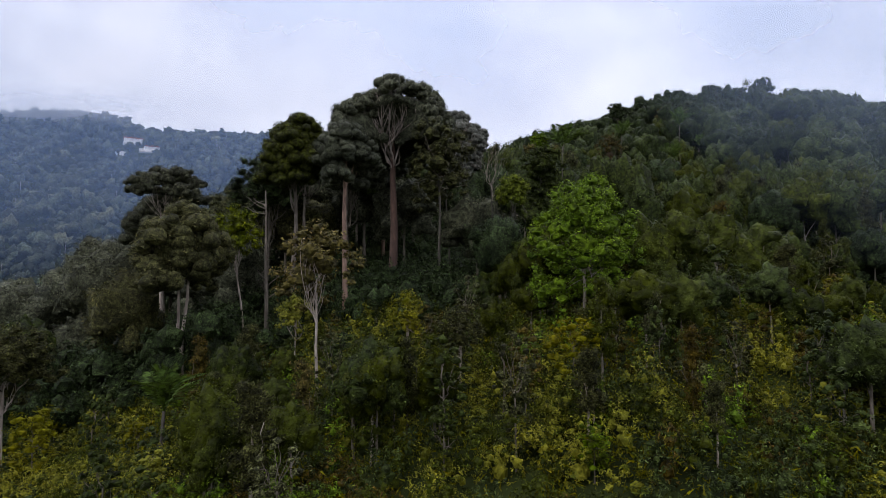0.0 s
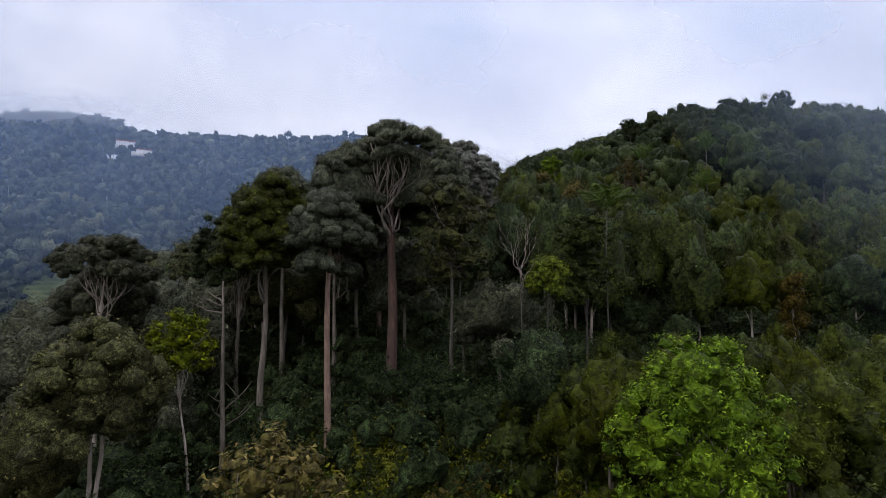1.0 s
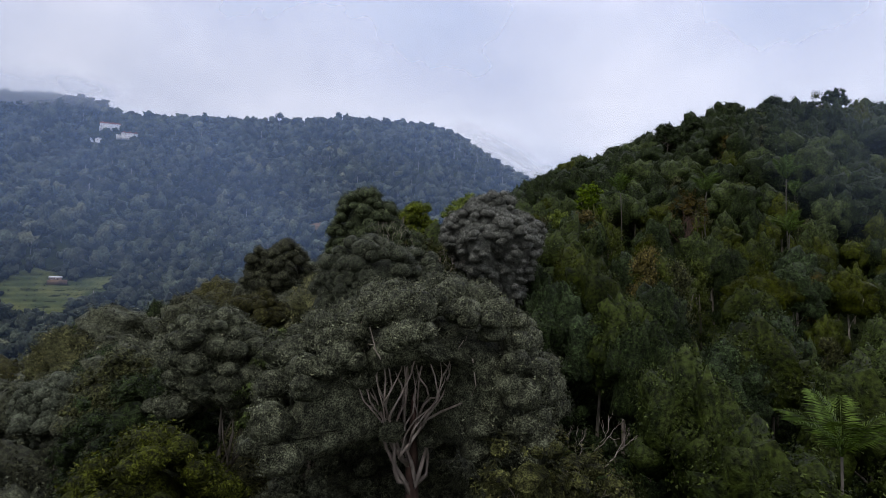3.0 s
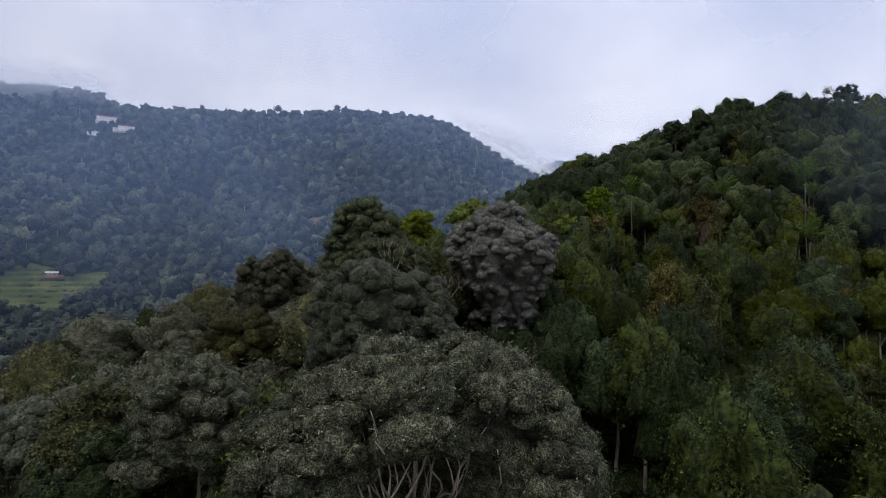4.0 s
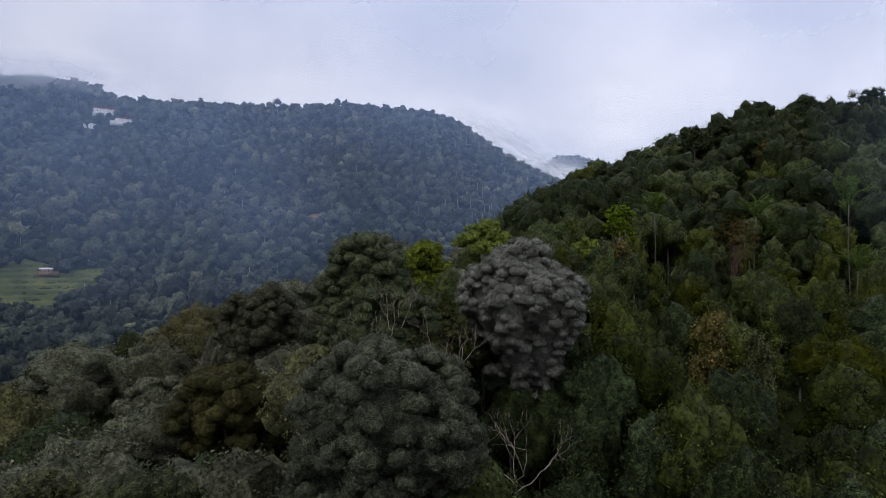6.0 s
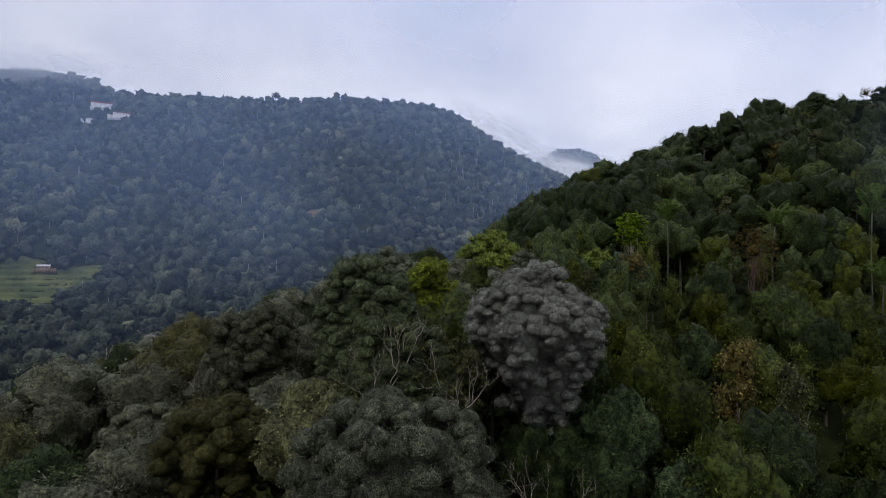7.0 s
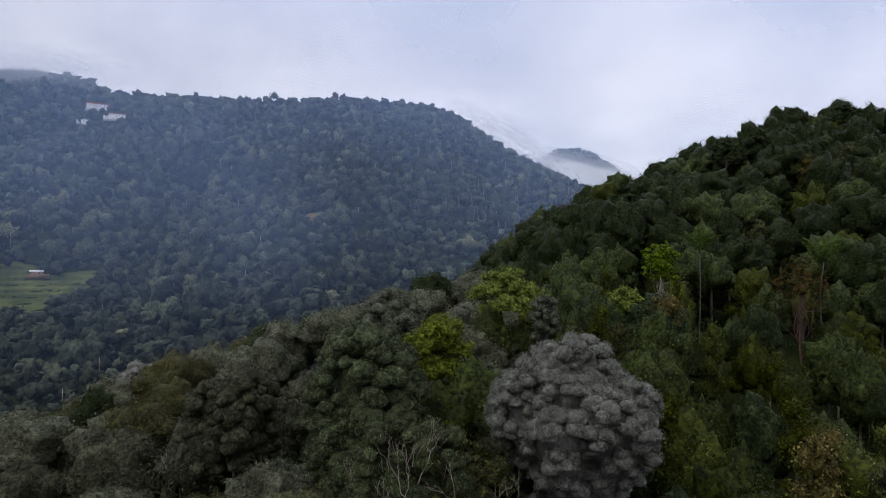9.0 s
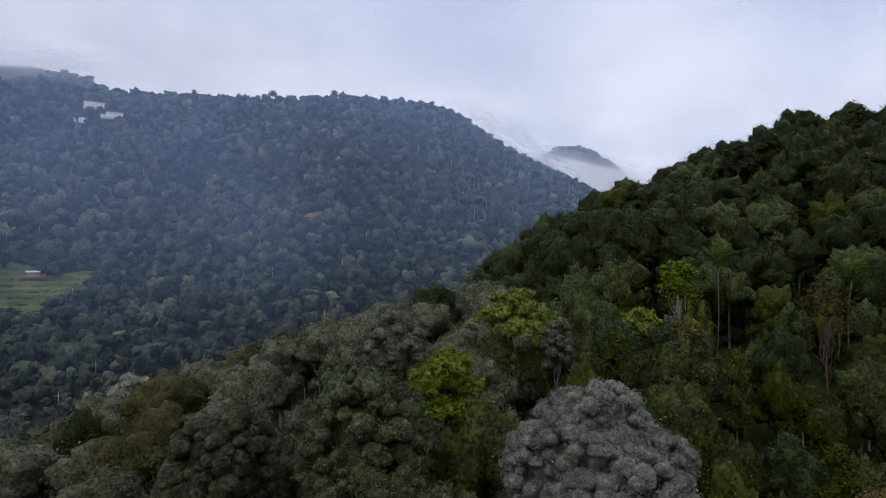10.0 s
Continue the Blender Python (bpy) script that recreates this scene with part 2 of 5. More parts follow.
def height(x, y):
    x, y = np.asarray(x, float), np.asarray(y, float)
    near = np.interp(y, RIDGE_Y, RIDGE_Z)
    d = np.maximum(0, -8 - x)
    near = near - np.where(d < 125, 0.26 * d + 0.001 * d * d, 48.1 + 0.7 * (d - 125)) * (1 - 0.3 * smooth((y - 280) / 80))
    top = np.interp(x, HILL_X, HILL_Z)
    crest_y = 295 + 0.4 * np.clip(x - 60, 0, 250)
    rise = np.maximum(0, top - near) * smooth((y - 175) / (crest_y - 175))
    near = near + rise * (1 - smooth((y - crest_y - 70) / 350))
    near = near + 3.5 * smooth(x / 14) * smooth((y - 22) / 20) * (1 - smooth((y - 62) / 28))
    near = near + 1.2 * waves(x, y, 45, 3)
    crest = np.interp(x, CREST_X, CREST_Z)
    v = np.clip((y - 560) / 940, 0, 1)
    far = -60 + (crest + 60) * (0.85 * v + 0.15 * smooth(v))
    far = far + 22 * waves(x, y * 0.35, 260, 8) * smooth(v * 4) * (1 - smooth((v - 0.75) / 0.2))
    far = far - np.maximum(0, y - 1500) * 0.55
    far = np.maximum(far, -120)
    back = 648 * np.exp(-(((x - 605) / 500) ** 2 + ((y - 2700) / 420) ** 2)) - 100 + 14 * waves(x, y, 120, 31)
    return np.maximum(np.maximum(near, far), np.maximum(back, -130))


def link_mesh(name, V, polys, mats, slots=None, blades=None, tones=None):
    """A mesh from arrays: V (n, 3) and a list of index arrays (m, 3) or (m, 4)."""
    me = bpy.data.meshes.new(name)
    V = np.asarray(V, np.float32)
    me.vertices.add(len(V))
    me.vertices.foreach_set("co", V.ravel())
    loops = np.concatenate([np.asarray(p, np.int32).ravel() for p in polys])
    totals = np.concatenate([np.full(len(p), np.asarray(p).shape[1], np.int32) for p in polys])
    me.loops.add(len(loops))
    me.loops.foreach_set("vertex_index", loops)
    me.polygons.add(len(totals))
    me.polygons.foreach_set("loop_start", np.concatenate([[0], np.cumsum(totals)[:-1]]).astype(np.int32))
    me.polygons.foreach_set("loop_total", totals)
    for m in mats:
        me.materials.append(m)
    if slots is not None:
        me.polygons.foreach_set("material_index", np.asarray(slots, np.int32))
    me.update(calc_edges=True)
    if blades is not None:
        b = np.asarray(blades, bool)
        first = np.concatenate([np.asarray(p, np.int32)[:, 0] for p in polys])
        me.polygons.foreach_set("use_smooth", np.zeros(len(first), bool))
        a = me.attributes.new("blade", "FLOAT", "POINT")
        a.data.foreach_set("value", np.asarray(blades, np.float32))
    if tones is not None:
        a = me.attributes.new("tone", "FLOAT", "POINT")
        a.data.foreach_set("value", np.asarray(tones, np.float32))
    return me


def part(name, me, parent, label=""):
    ob = new(name, me)
    ob.parent = parent
    if label:
        tagged(ob, label)
    return ob


def grid_sheet(name, xs, ys, mat, lift=0.0):
    X, Y = np.meshgrid(xs, ys)
    Z = height(X, Y) + lift
    V = np.stack([X.ravel(), Y.ravel(), Z.ravel()], 1)
    i = np.arange(len(ys) - 1)[:, None] * len(xs) + np.arange(len(xs) - 1)[None, :]
    i = i.ravel()
    F = np.stack([i, i + 1, i + 1 + len(xs), i + len(xs)], 1)
    me = link_mesh(name, V, [F], [mat])
    me.polygons.foreach_set("use_smooth", np.ones(len(F), bool))
    return new(name, me)


gx = np.concatenate([np.linspace(-3600, -1200, 13)[:-1], np.linspace(-1200, -200, 42)[:-1], np.linspace(-200, 320, 88)[:-1], np.linspace(320, 1200, 30)[:-1], np.linspace(1200, 4000, 15)])
gy = np.concatenate([np.linspace(-1800, -100, 12)[:-1], np.linspace(-100, 420, 88)[:-1], np.linspace(420, 1600, 50)[:-1], np.linspace(1600, 4600, 26)])
ground = grid_sheet("ground", gx, gy, GROUND)
tagged(ground, "dark leaf-littered forest floor over steep hills", "ground", kind="structure")

# ---- building blocks of plants ----
ICO = {}
for _k in range(1, 5):
    _bm = bmesh.new()
    bmesh.ops.create_icosphere(_bm, subdivisions=_k, radius=1.0)
    ICO[_k] = np.array([v.co[:] for v in _bm.verts]), np.array([[v.index for v in f.verts] for f in _bm.faces])
    _bm.free()


def tube(points, radii, sides=7):
    P, R = np.asarray(points, float), np.asarray(radii, float)
    T = np.gradient(P, axis=0)
    T /= np.linalg.norm(T, axis=1)[:, None] + 1e-9
    ref = np.where(np.abs(T[:, 2:3]) > 0.9, np.array([[1.0, 0, 0]]), np.array([[0, 0, 1.0]]))
    A = np.cross(T, ref)
    A /= np.linalg.norm(A, axis=1)[:, None] + 1e-9
    B = np.cross(T, A)
    th = np.linspace(0, 2 * np.pi, sides, endpoint=False)
    V = P[:, None, :] + R[:, None, None] * (np.cos(th)[None, :, None] * A[:, None, :] + np.sin(th)[None, :, None] * B[:, None, :])
    n = len(P)
    i = np.arange(n - 1)[:, None] * sides
    j = np.arange(sides)[None, :]
    k = (j + 1) % sides
    F = np.stack([i + j, i + k, i + sides + k, i + sides + j], 2).reshape(-1, 4)
    V = V.reshape(-1, 3)
    cap = np.array([[0, s + 1, s] for s in range(1, sides - 1)] + [[(n - 1) * sides, (n - 1) * sides + s, (n - 1) * sides + s + 1] for s in range(1, sides - 1)])
    return V, F, cap


def tubes_mesh(name, specs, mat, sides=7):
    Vs, Q, C, off = [], [], [], 0
    for pts, rad in specs:
        V, F, cap = tube(pts, rad, sides)
        Vs.append(V)
        Q.append(F + off)
        C.append(cap + off)
        off += len(V)
    me = link_mesh(name, np.concatenate(Vs), [np.concatenate(Q), np.concatenate(C)], [mat])
    me.polygons.foreach_set("use_smooth", np.ones(len(me.polygons), bool))
    return me


def bend(a, b, rng, sag=0.12, n=6, lift=0.25):
    """A branch's line from a to b: rises first, then spreads, with small kinks."""
    a, b = np.asarray(a, float), np.asarray(b, float)
    u = np.linspace(0, 1, n)[:, None]
    L = np.linalg.norm(b - a)
    p = a * (1 - u) + b * u
    p[:, 2:] += -lift * L * (u * (1 - u)) * 1.0
    k = np.zeros((n, 3))
    for f in (1.0, 2.0, 3.3):
        k += np.sin(np.pi * u * f + rng.uniform(0, 6.28)) * rng.normal(0, sag * L * 0.32 / f, (1, 3))
    return p + k * np.sin(np.pi * u) ** 0.7


def unit(rng, n):
    v = rng.normal(size=(n, 3))
    return v / np.linalg.norm(v, axis=1)[:, None]


def leaf_quads(C, N, size, rng, fold=0.25, slim=0.65, wild=0.42):
    """Folded leaves at C that face about N."""
    n = len(C)
    N = N + rng.normal(0, wild, (n, 3))
    N /= np.linalg.norm(N, axis=1)[:, None]
    A = np.cross(N, unit(rng, n))
    A /= np.linalg.norm(A, axis=1)[:, None] + 1e-9
    B = np.cross(N, A)
    s = (size * rng.uniform(0.65, 1.35, n))[:, None]
    up = N * s * fold
    V = np.stack([C - A * s * 0.5 + B * s * slim * 0.5, C + A * s * 0.55 - up, C - A * s * 0.5 - B * s * slim * 0.5], 1).reshape(-1, 3)
    F = np.arange(n * 3).reshape(-1, 3)
    return V, F


def foliage_arrays(clumps, rng, leaf=0.35, density=1.0, core=0.84, fine=True, squash=0.95, slim=0.65, centre=None, per_tuft=8, wild=0.42, mop=False):
    """Boughs of leaves: each clump (x, y, z, r) carries many small tufts on its outer side, over a ragged core."""
    clumps = np.asarray(clumps, float)
    IV, IF = ICO[2] if fine else ICO[1]
    n = len(clumps)
    if mop:  # small rounded lobes on each clump
        knob = unit(rng, 14)
        ang = np.arccos(np.clip(IV @ knob.T, -1, 1))
        lobes = np.sqrt(np.clip(1 - (ang / 0.55) ** 2, 0, 1)).max(1)
        turns = rng.randint(0, len(IV), n)
        jit = (0.84 + 0.22 * lobes)[(np.arange(len(IV))[None, :] + turns[:, None]) % len(IV)][:, :, None] * 0.35 + (0.84 + 0.22 * lobes)[None, :, None] * 0.65
        jit = jit * rng.uniform(0.91, 1.09, (n, len(IV), 1))
    else:
        jit = rng.uniform(0.60, 1.14, (n, len(IV), 1))
    flat = np.array([1, 1, squash])
    bowl = IV * np.where(IV[:, 2:] < 0, np.array([0.95, 0.95, 0.65]), 1.0)
    lop = 1 + 0.16 * np.einsum('nk,mk->nm', unit(rng, n), IV)[:, :, None]
    core_v = (clumps[:, None, :3] + bowl[None] * jit * lop * clumps[:, None, 3:4] * core * flat).reshape(-1, 3)
    core_f = (IF[None] + (np.arange(n) * len(IV))[:, None, None]).reshape(-1, 3)
    out = np.zeros((n, 3)) if centre is None else clumps[:, :3] - np.asarray(centre)
    out = out / (np.linalg.norm(out, axis=1)[:, None] + 1e-6) * 0.5 + np.array([0, 0, 0.4])
    weight = clumps[:, 4] if clumps.shape[1] > 4 else 1.0
    cnt = np.maximum(2, (density * weight * 13.0 / per_tuft * (clumps[:, 3] / leaf) ** 2).astype(int))
    ti = np.repeat(np.arange(n), cnt)
    td = unit(rng, len(ti)) + out[ti] * 0.75
    td /= np.linalg.norm(td, axis=1)[:, None] + 1e-9
    td[:, 2] = np.where(td[:, 2] < -0.35, -td[:, 2], td[:, 2])
    tc = clumps[ti, :3] + td * flat * np.where(td[:, 2:] < 0, np.array([1, 1, 0.7]), 1.0) * clumps[ti, 3:4] * rng.uniform(0.92, 1.05, (len(ti), 1))
    li = np.repeat(np.arange(len(ti)), per_tuft)
    o = rng.normal(0, 1, (len(li), 3)) * leaf * 0.55
    C = tc[li] + o + td[li] * 0.25 * leaf
    LV, LF = leaf_quads(C, td[li] + out[ti][li] * (0.45 if centre is not None else 0.0) + o / leaf * 0.3 + np.array([0, 0, 0.15]), leaf, rng, slim=slim, wild=wild)
    return np.concatenate([core_v, LV]), core_f, LF + len(core_v)


def hull(rng, IV, IF, at, R, up, down, lobes=16, lobe=0.5, deep=0.55, small=90, grain=0.2, crisp=0.05):
    """A crown's leafy surface: round boughs with deep clefts between them, and small tufts on the boughs."""
    D, S = spread(lobes, rng, -0.75, 1.0, 1.8), lobe * rng.uniform(0.55, 1.3, lobes)
    g = np.sqrt(np.clip(1 - (np.arccos(np.clip(IV @ D.T, -1, 1)) / S) ** 2, 0, 1)) * rng.uniform(0.62, 1.08, lobes)
    E, Q = unit(rng, small), 0.24 * rng.uniform(0.6, 1.3, small)
    f = np.sqrt(np.clip(1 - (np.arccos(np.clip(IV @ E.T, -1, 1)) / Q) ** 2, 0, 1)).max(1)
    r = (1 - deep) + deep * g.max(1) + grain * (f - 0.75)
    r *= 1 + rng.normal(0, crisp, len(IV))
    V = IV * r[:, None] * np.where(IV[:, 2:] > 0, np.array([R, R, up]), np.array([R, R, down]))
    return V + np.asarray(at), IF


def hull_leaves(V, F, rng, count, leaf, slim=0.65, wild=0.8, per=22, tuft=1.7):
    """Tufts of loose leaves over a hull, most of them on its upper side."""
    A, B, C = V[F[:, 0]], V[F[:, 1]], V[F[:, 2]]
    N = np.cross(B - A, C - A)
    area = np.linalg.norm(N, axis=1)
    N = N / (area[:, None] + 1e-9)
    w = area * (0.35 + np.clip(N[:, 2] + 0.5, 0, 1.5))
    n = max(3, count // per)
    i = rng.choice(len(F), n, p=w / w.sum())
    P = (A[i] + B[i] + C[i]) / 3 + N[i] * rng.uniform(0.0, 1.6, (n, 1)) * leaf
    k = np.repeat(np.arange(n), per)
    o = rng.normal(0, 1, (len(k), 3)) * np.array([1, 1, 0.75]) * tuft * leaf * rng.uniform(0.6, 1.3, n)[k][:, None]
    return leaf_quads(P[k] + o, N[i][k] + o / leaf * 0.3 + np.array([0, 0, 0.35]), leaf, rng, slim=slim, wild=wild)


def hull_crown(rng, shape, h, R, ch, leaf, share, side=4, per=15):
    """Crown arrays of a forest tree: one main hull with lesser ones round it, or a loose stack of small ones."""
    big, low = ICO[3], ICO[2]
    hulls = []
    if shape == "wide":
        hulls.append(hull(rng, *big, (0, 0, h - ch * 0.55), R, ch * 0.55, ch * 0.36, 40, 0.32, 0.42, 260, 0.15))
        for k in range(side):
            a, q = k * 6.28 / side + rng.uniform(-0.5, 0.5), rng.uniform(0.34, 0.5)
            hulls.append(hull(rng, *low, (math.cos(a) * R * 0.72, math.sin(a) * R * 0.72, h - ch * rng.uniform(0.62, 0.95)), R * q, ch * 0.30, ch * 0.16, 12, 0.5, 0.4, 60))
    elif shape == "full":
        hulls.append(hull(rng, *big, (0, 0, h - ch * 0.48), R * 0.92, ch * 0.48, ch * 0.46, 36, 0.36, 0.55, 220, 0.20))
        for k in range(side):
            a, q = k * 6.28 / side + rng.uniform(-0.6, 0.6), rng.uniform(0.42, 0.62)
            hulls.append(hull(rng, *low, (math.cos(a) * R * 0.62, math.sin(a) * R * 0.62, h - ch * rng.uniform(0.25, 0.8)), R * q, R * q * 1.05, R * q * 0.8, 14, 0.45, 0.55, 80))
    else:
        for k in range(side * 2):
            a, u = k * 2.4 + rng.uniform(-0.6, 0.6), (k + rng.uniform(0.2, 0.8)) / (side * 2)
            q = R * rng.uniform(0.38, 0.58) * (1.12 - 0.5 * abs(u - 0.4))
            o = R * rng.uniform(0.15, 0.55) * (1.1 - 0.8 * u)
            hulls.append(hull(rng, *low, (math.cos(a) * o, math.sin(a) * o, h - ch * (1 - u) - 0.3 * q), q, q * 1.25, q, 12, 0.45, 0.6, 60, 0.22))
    off, Vs, Fs = 0, [], []
    for V, F in hulls:
        Vs.append(V)
        Fs.append(F + off)
        off += len(V)
    V, F = np.concatenate(Vs), np.concatenate(Fs)
    LV, LF = hull_leaves(V, F, rng, share, leaf, per=per)
    return np.concatenate([V, LV]), F, LF + len(V)


def foliage_mesh(name, clumps, mat, rng, *args, **kw):
    V, T, Q = foliage_arrays(clumps, rng, *args, **kw)
    me = link_mesh(name, V, [T, Q], [mat], None, np.arange(len(V)) >= Q.min())
    if kw.get("mop"):
        me.polygons.foreach_set("use_smooth", np.arange(len(T) + len(Q)) < len(T))
    return me


def spread(n, rng, zmin=-0.2, zmax=1.0, loose=1.0):
    """Directions spread evenly over a cap of the sphere, with jitter."""
    k = np.arange(n) + 0.5
    z = zmax - (zmax - zmin) * k / n
    a = np.pi * (1 + 5 ** 0.5) * k + rng.uniform(0, 6.28)
    z = np.clip(z + rng.normal(0, 0.06 * loose, n), max(-1, zmin - 0.1), 1)
    a = a + rng.normal(0, 0.25 * loose, n)
    s = np.sqrt(1 - z * z)
    return np.stack([s * np.cos(a), s * np.sin(a), z], 1)


def bough_clumps(rng, cz, R, H, n, r, zmin=-0.25, rough=0.12, per=9, flat=0.8, lift=0.5):
    """A crown of round boughs over an ellipsoid; each bough is a bare core set with small leafy clumps on its outer side."""
    nb = max(5, n // per)
    area = 2 * np.pi * (1 - zmin) * R * (R + 2 * H) / 3
    rb = 1.0 * math.sqrt(area / nb / np.pi)
    d = spread(nb, rng, zmin, 1.0, 1.6)
    k = np.clip(1 + rng.normal(0, rough, (nb, 1)), 0.6, 1.08)
    size = rng.uniform(0.72, 1.22, nb)
    rows = []
    for i in range(nb):
        q = rb * size[i]
        c = d[i] * k[i] * np.array([max(R - q * 0.85, R * 0.2), max(R - q * 0.85, R * 0.2), max(H - q * 0.7, H * 0.2)]) + np.array([0, 0, cz])
        rows.append((*c, q * 0.64, 0.3))
        out = d[i] * (1 - lift) + np.array([0, 0, lift])
        out /= np.linalg.norm(out)
        m = max(4, int(per * size[i] ** 2))
        e = spread(m * 2, rng, -1, 1.0, 1.4)
        e = e[np.argsort(-(e @ out))][:int(m * 1.25)]
        e = e * rng.uniform(0.86, 1.1, (len(e), 1))
        rc = r * rng.uniform(0.7, 1.2, len(e))
        p = c + e * np.array([1, 1, flat]) * (q - rc[:, None] * 0.45)
        rows += [(*p[j], rc[j], 1.0) for j in range(len(e))]
    return np.array(rows)


def crown_clumps(rng, cz, R, H, n, r, zmin=-0.25, rough=0.12, inner=0.2, loose=1.0):
    """Clump centres over an ellipsoid round (0, 0, cz) of radius R and half height H, with a few inside."""
    d = spread(n, rng, zmin, 1.0, loose)
    k = np.clip(1 + rng.normal(0, rough, (n, 1)), 0.55, 1.06)
    c = d * k * np.array([R - r * 0.7, R - r * 0.7, H - r * 0.6]) + np.array([0, 0, cz])
    rad = r * (rng.uniform(0.7, 1.25, (n, 1)) if loose < 1.5 else rng.uniform(0.45, 1.0, (n, 1)) + rng.uniform(0, 0.75, (n, 1)) ** 2)
    out = np.concatenate([c, rad], 1)
    m = int(n * inner)
    if m:
        di = unit(rng, m) * rng.uniform(0.2, 0.65, (m, 1))
        di[:, 2] = np.abs(di[:, 2])
        out = np.concatenate([out, np.concatenate([di * np.array([R, R, H]) + np.array([0, 0, cz]), np.full((m, 1), r * 1.15)], 1)])
    return out


def tree(name, label, rng, h, trunk_r, bark, leaf, clumps, leaf_size, density, fork=0.55, limbs=7, lean=(0, 0), fine=True, core=0.74, group="", category="tree", stems=1, limb_r=0.26, slim=0.65, sides=7, limb_bark="", twigs=3, limb_from=0.8, wild=0.42, mop=False, arc=0.28, leaves=None):
    """A tree on its own base: tapered trunk, limbs to some of its clumps, and a leafy crown."""
    ob = new(name)
    tagged(ob, label, category, group)
    clumps = np.asarray(clumps, float)
    fz = h * fork
    base = np.array([0, 0, -1.2])
    top = np.array([lean[0], lean[1], fz])
    for s in range(stems):
        off = np.array([0, 0, 0]) if stems == 1 else np.array([math.cos(s * 2.4) * 0.5, math.sin(s * 2.4) * 0.5, 0]) * trunk_r * 4
        line = bend(base + off, top + off * 1.6, rng, 0.03, 7, 0.0)
        tip = top + off * 1.6 + (clumps[:, :3].mean(0) - top) * 0.6
        line = np.concatenate([line, [(line[-1] + tip) / 2, tip]])
        rad = np.linspace(trunk_r, trunk_r * 0.55, 7).tolist() + [trunk_r * 0.35, trunk_r * 0.15]
        rad[0] *= 1.35
        part("trunk", tubes_mesh("trunk", [(line, rad)], BARK[bark], sides + 1), ob)
    order = rng.permutation(len(clumps))
    if clumps.shape[1] > 4:
        order = order[np.argsort(clumps[order, 4] > 0.5, kind="stable")]
    order = order[:limbs]
    for i in order:
        c = clumps[i, :3]
        u = rng.uniform(limb_from, 1.0)
        a = base * (1 - u) + top * u
        specs = [(bend(a, c, rng, 0.26, 11, arc), np.linspace(1, 0.12, 11) ** 1.2 * trunk_r * limb_r + 0.015)]
        pool = clumps[clumps[:, 4] < 0.5] if clumps.shape[1] > 4 else clumps
        near = pool[np.argsort(np.linalg.norm(pool[:, :3] - c, axis=1))[1:1 + twigs], :3]
        for k, q in enumerate(near):
            if leaves:
                q = c + (q - c) * 0.3 + np.array([0, 0, rng.uniform(0.3, 1.2)])
            mid = specs[0][0][3 + k % 6]
            specs.append((bend(mid, q, rng, 0.16, 7, 0.18), np.linspace(1, 0.15, 7) * trunk_r * limb_r * 0.42 + 0.01))
        part("limb", tubes_mesh("limb", specs, BARK[limb_bark or bark], max(4, sides - 2)), ob)
    if leaves:
        V, T, Q = leaves
        blades = (np.arange(len(V)) >= Q.min()) & (np.arange(len(V)) <= Q.max())
        me = link_mesh("crown", V, [T, Q], [LEAF[leaf]], None, blades)
        me.polygons.foreach_set("use_smooth", np.arange(len(me.polygons)) < len(T))
        part("crown", me, ob)
        return ob
    part("crown", foliage_mesh("crown", clumps, LEAF[leaf], rng, leaf_size, density, core, fine, slim=slim, wild=wild, mop=mop, centre=(lean[0], lean[1], clumps[:, 2].min() * 0.5 + clumps[:, 2].mean() * 0.5)), ob)
    return ob


def put_down(ob, x, y, sink=0.0, turn=0.0, size=1.0):
    ob.matrix_basis = pose(x, y, float(height(x, y)) - sink, 0, 0, turn) @ Matrix.Scale(size, 4)
    return ob


def rs(k):
    return np.random.RandomState(k)


# ---- the great trees of the ridge ----
GROUND_AT = lambda x, y: float(height(x, y))


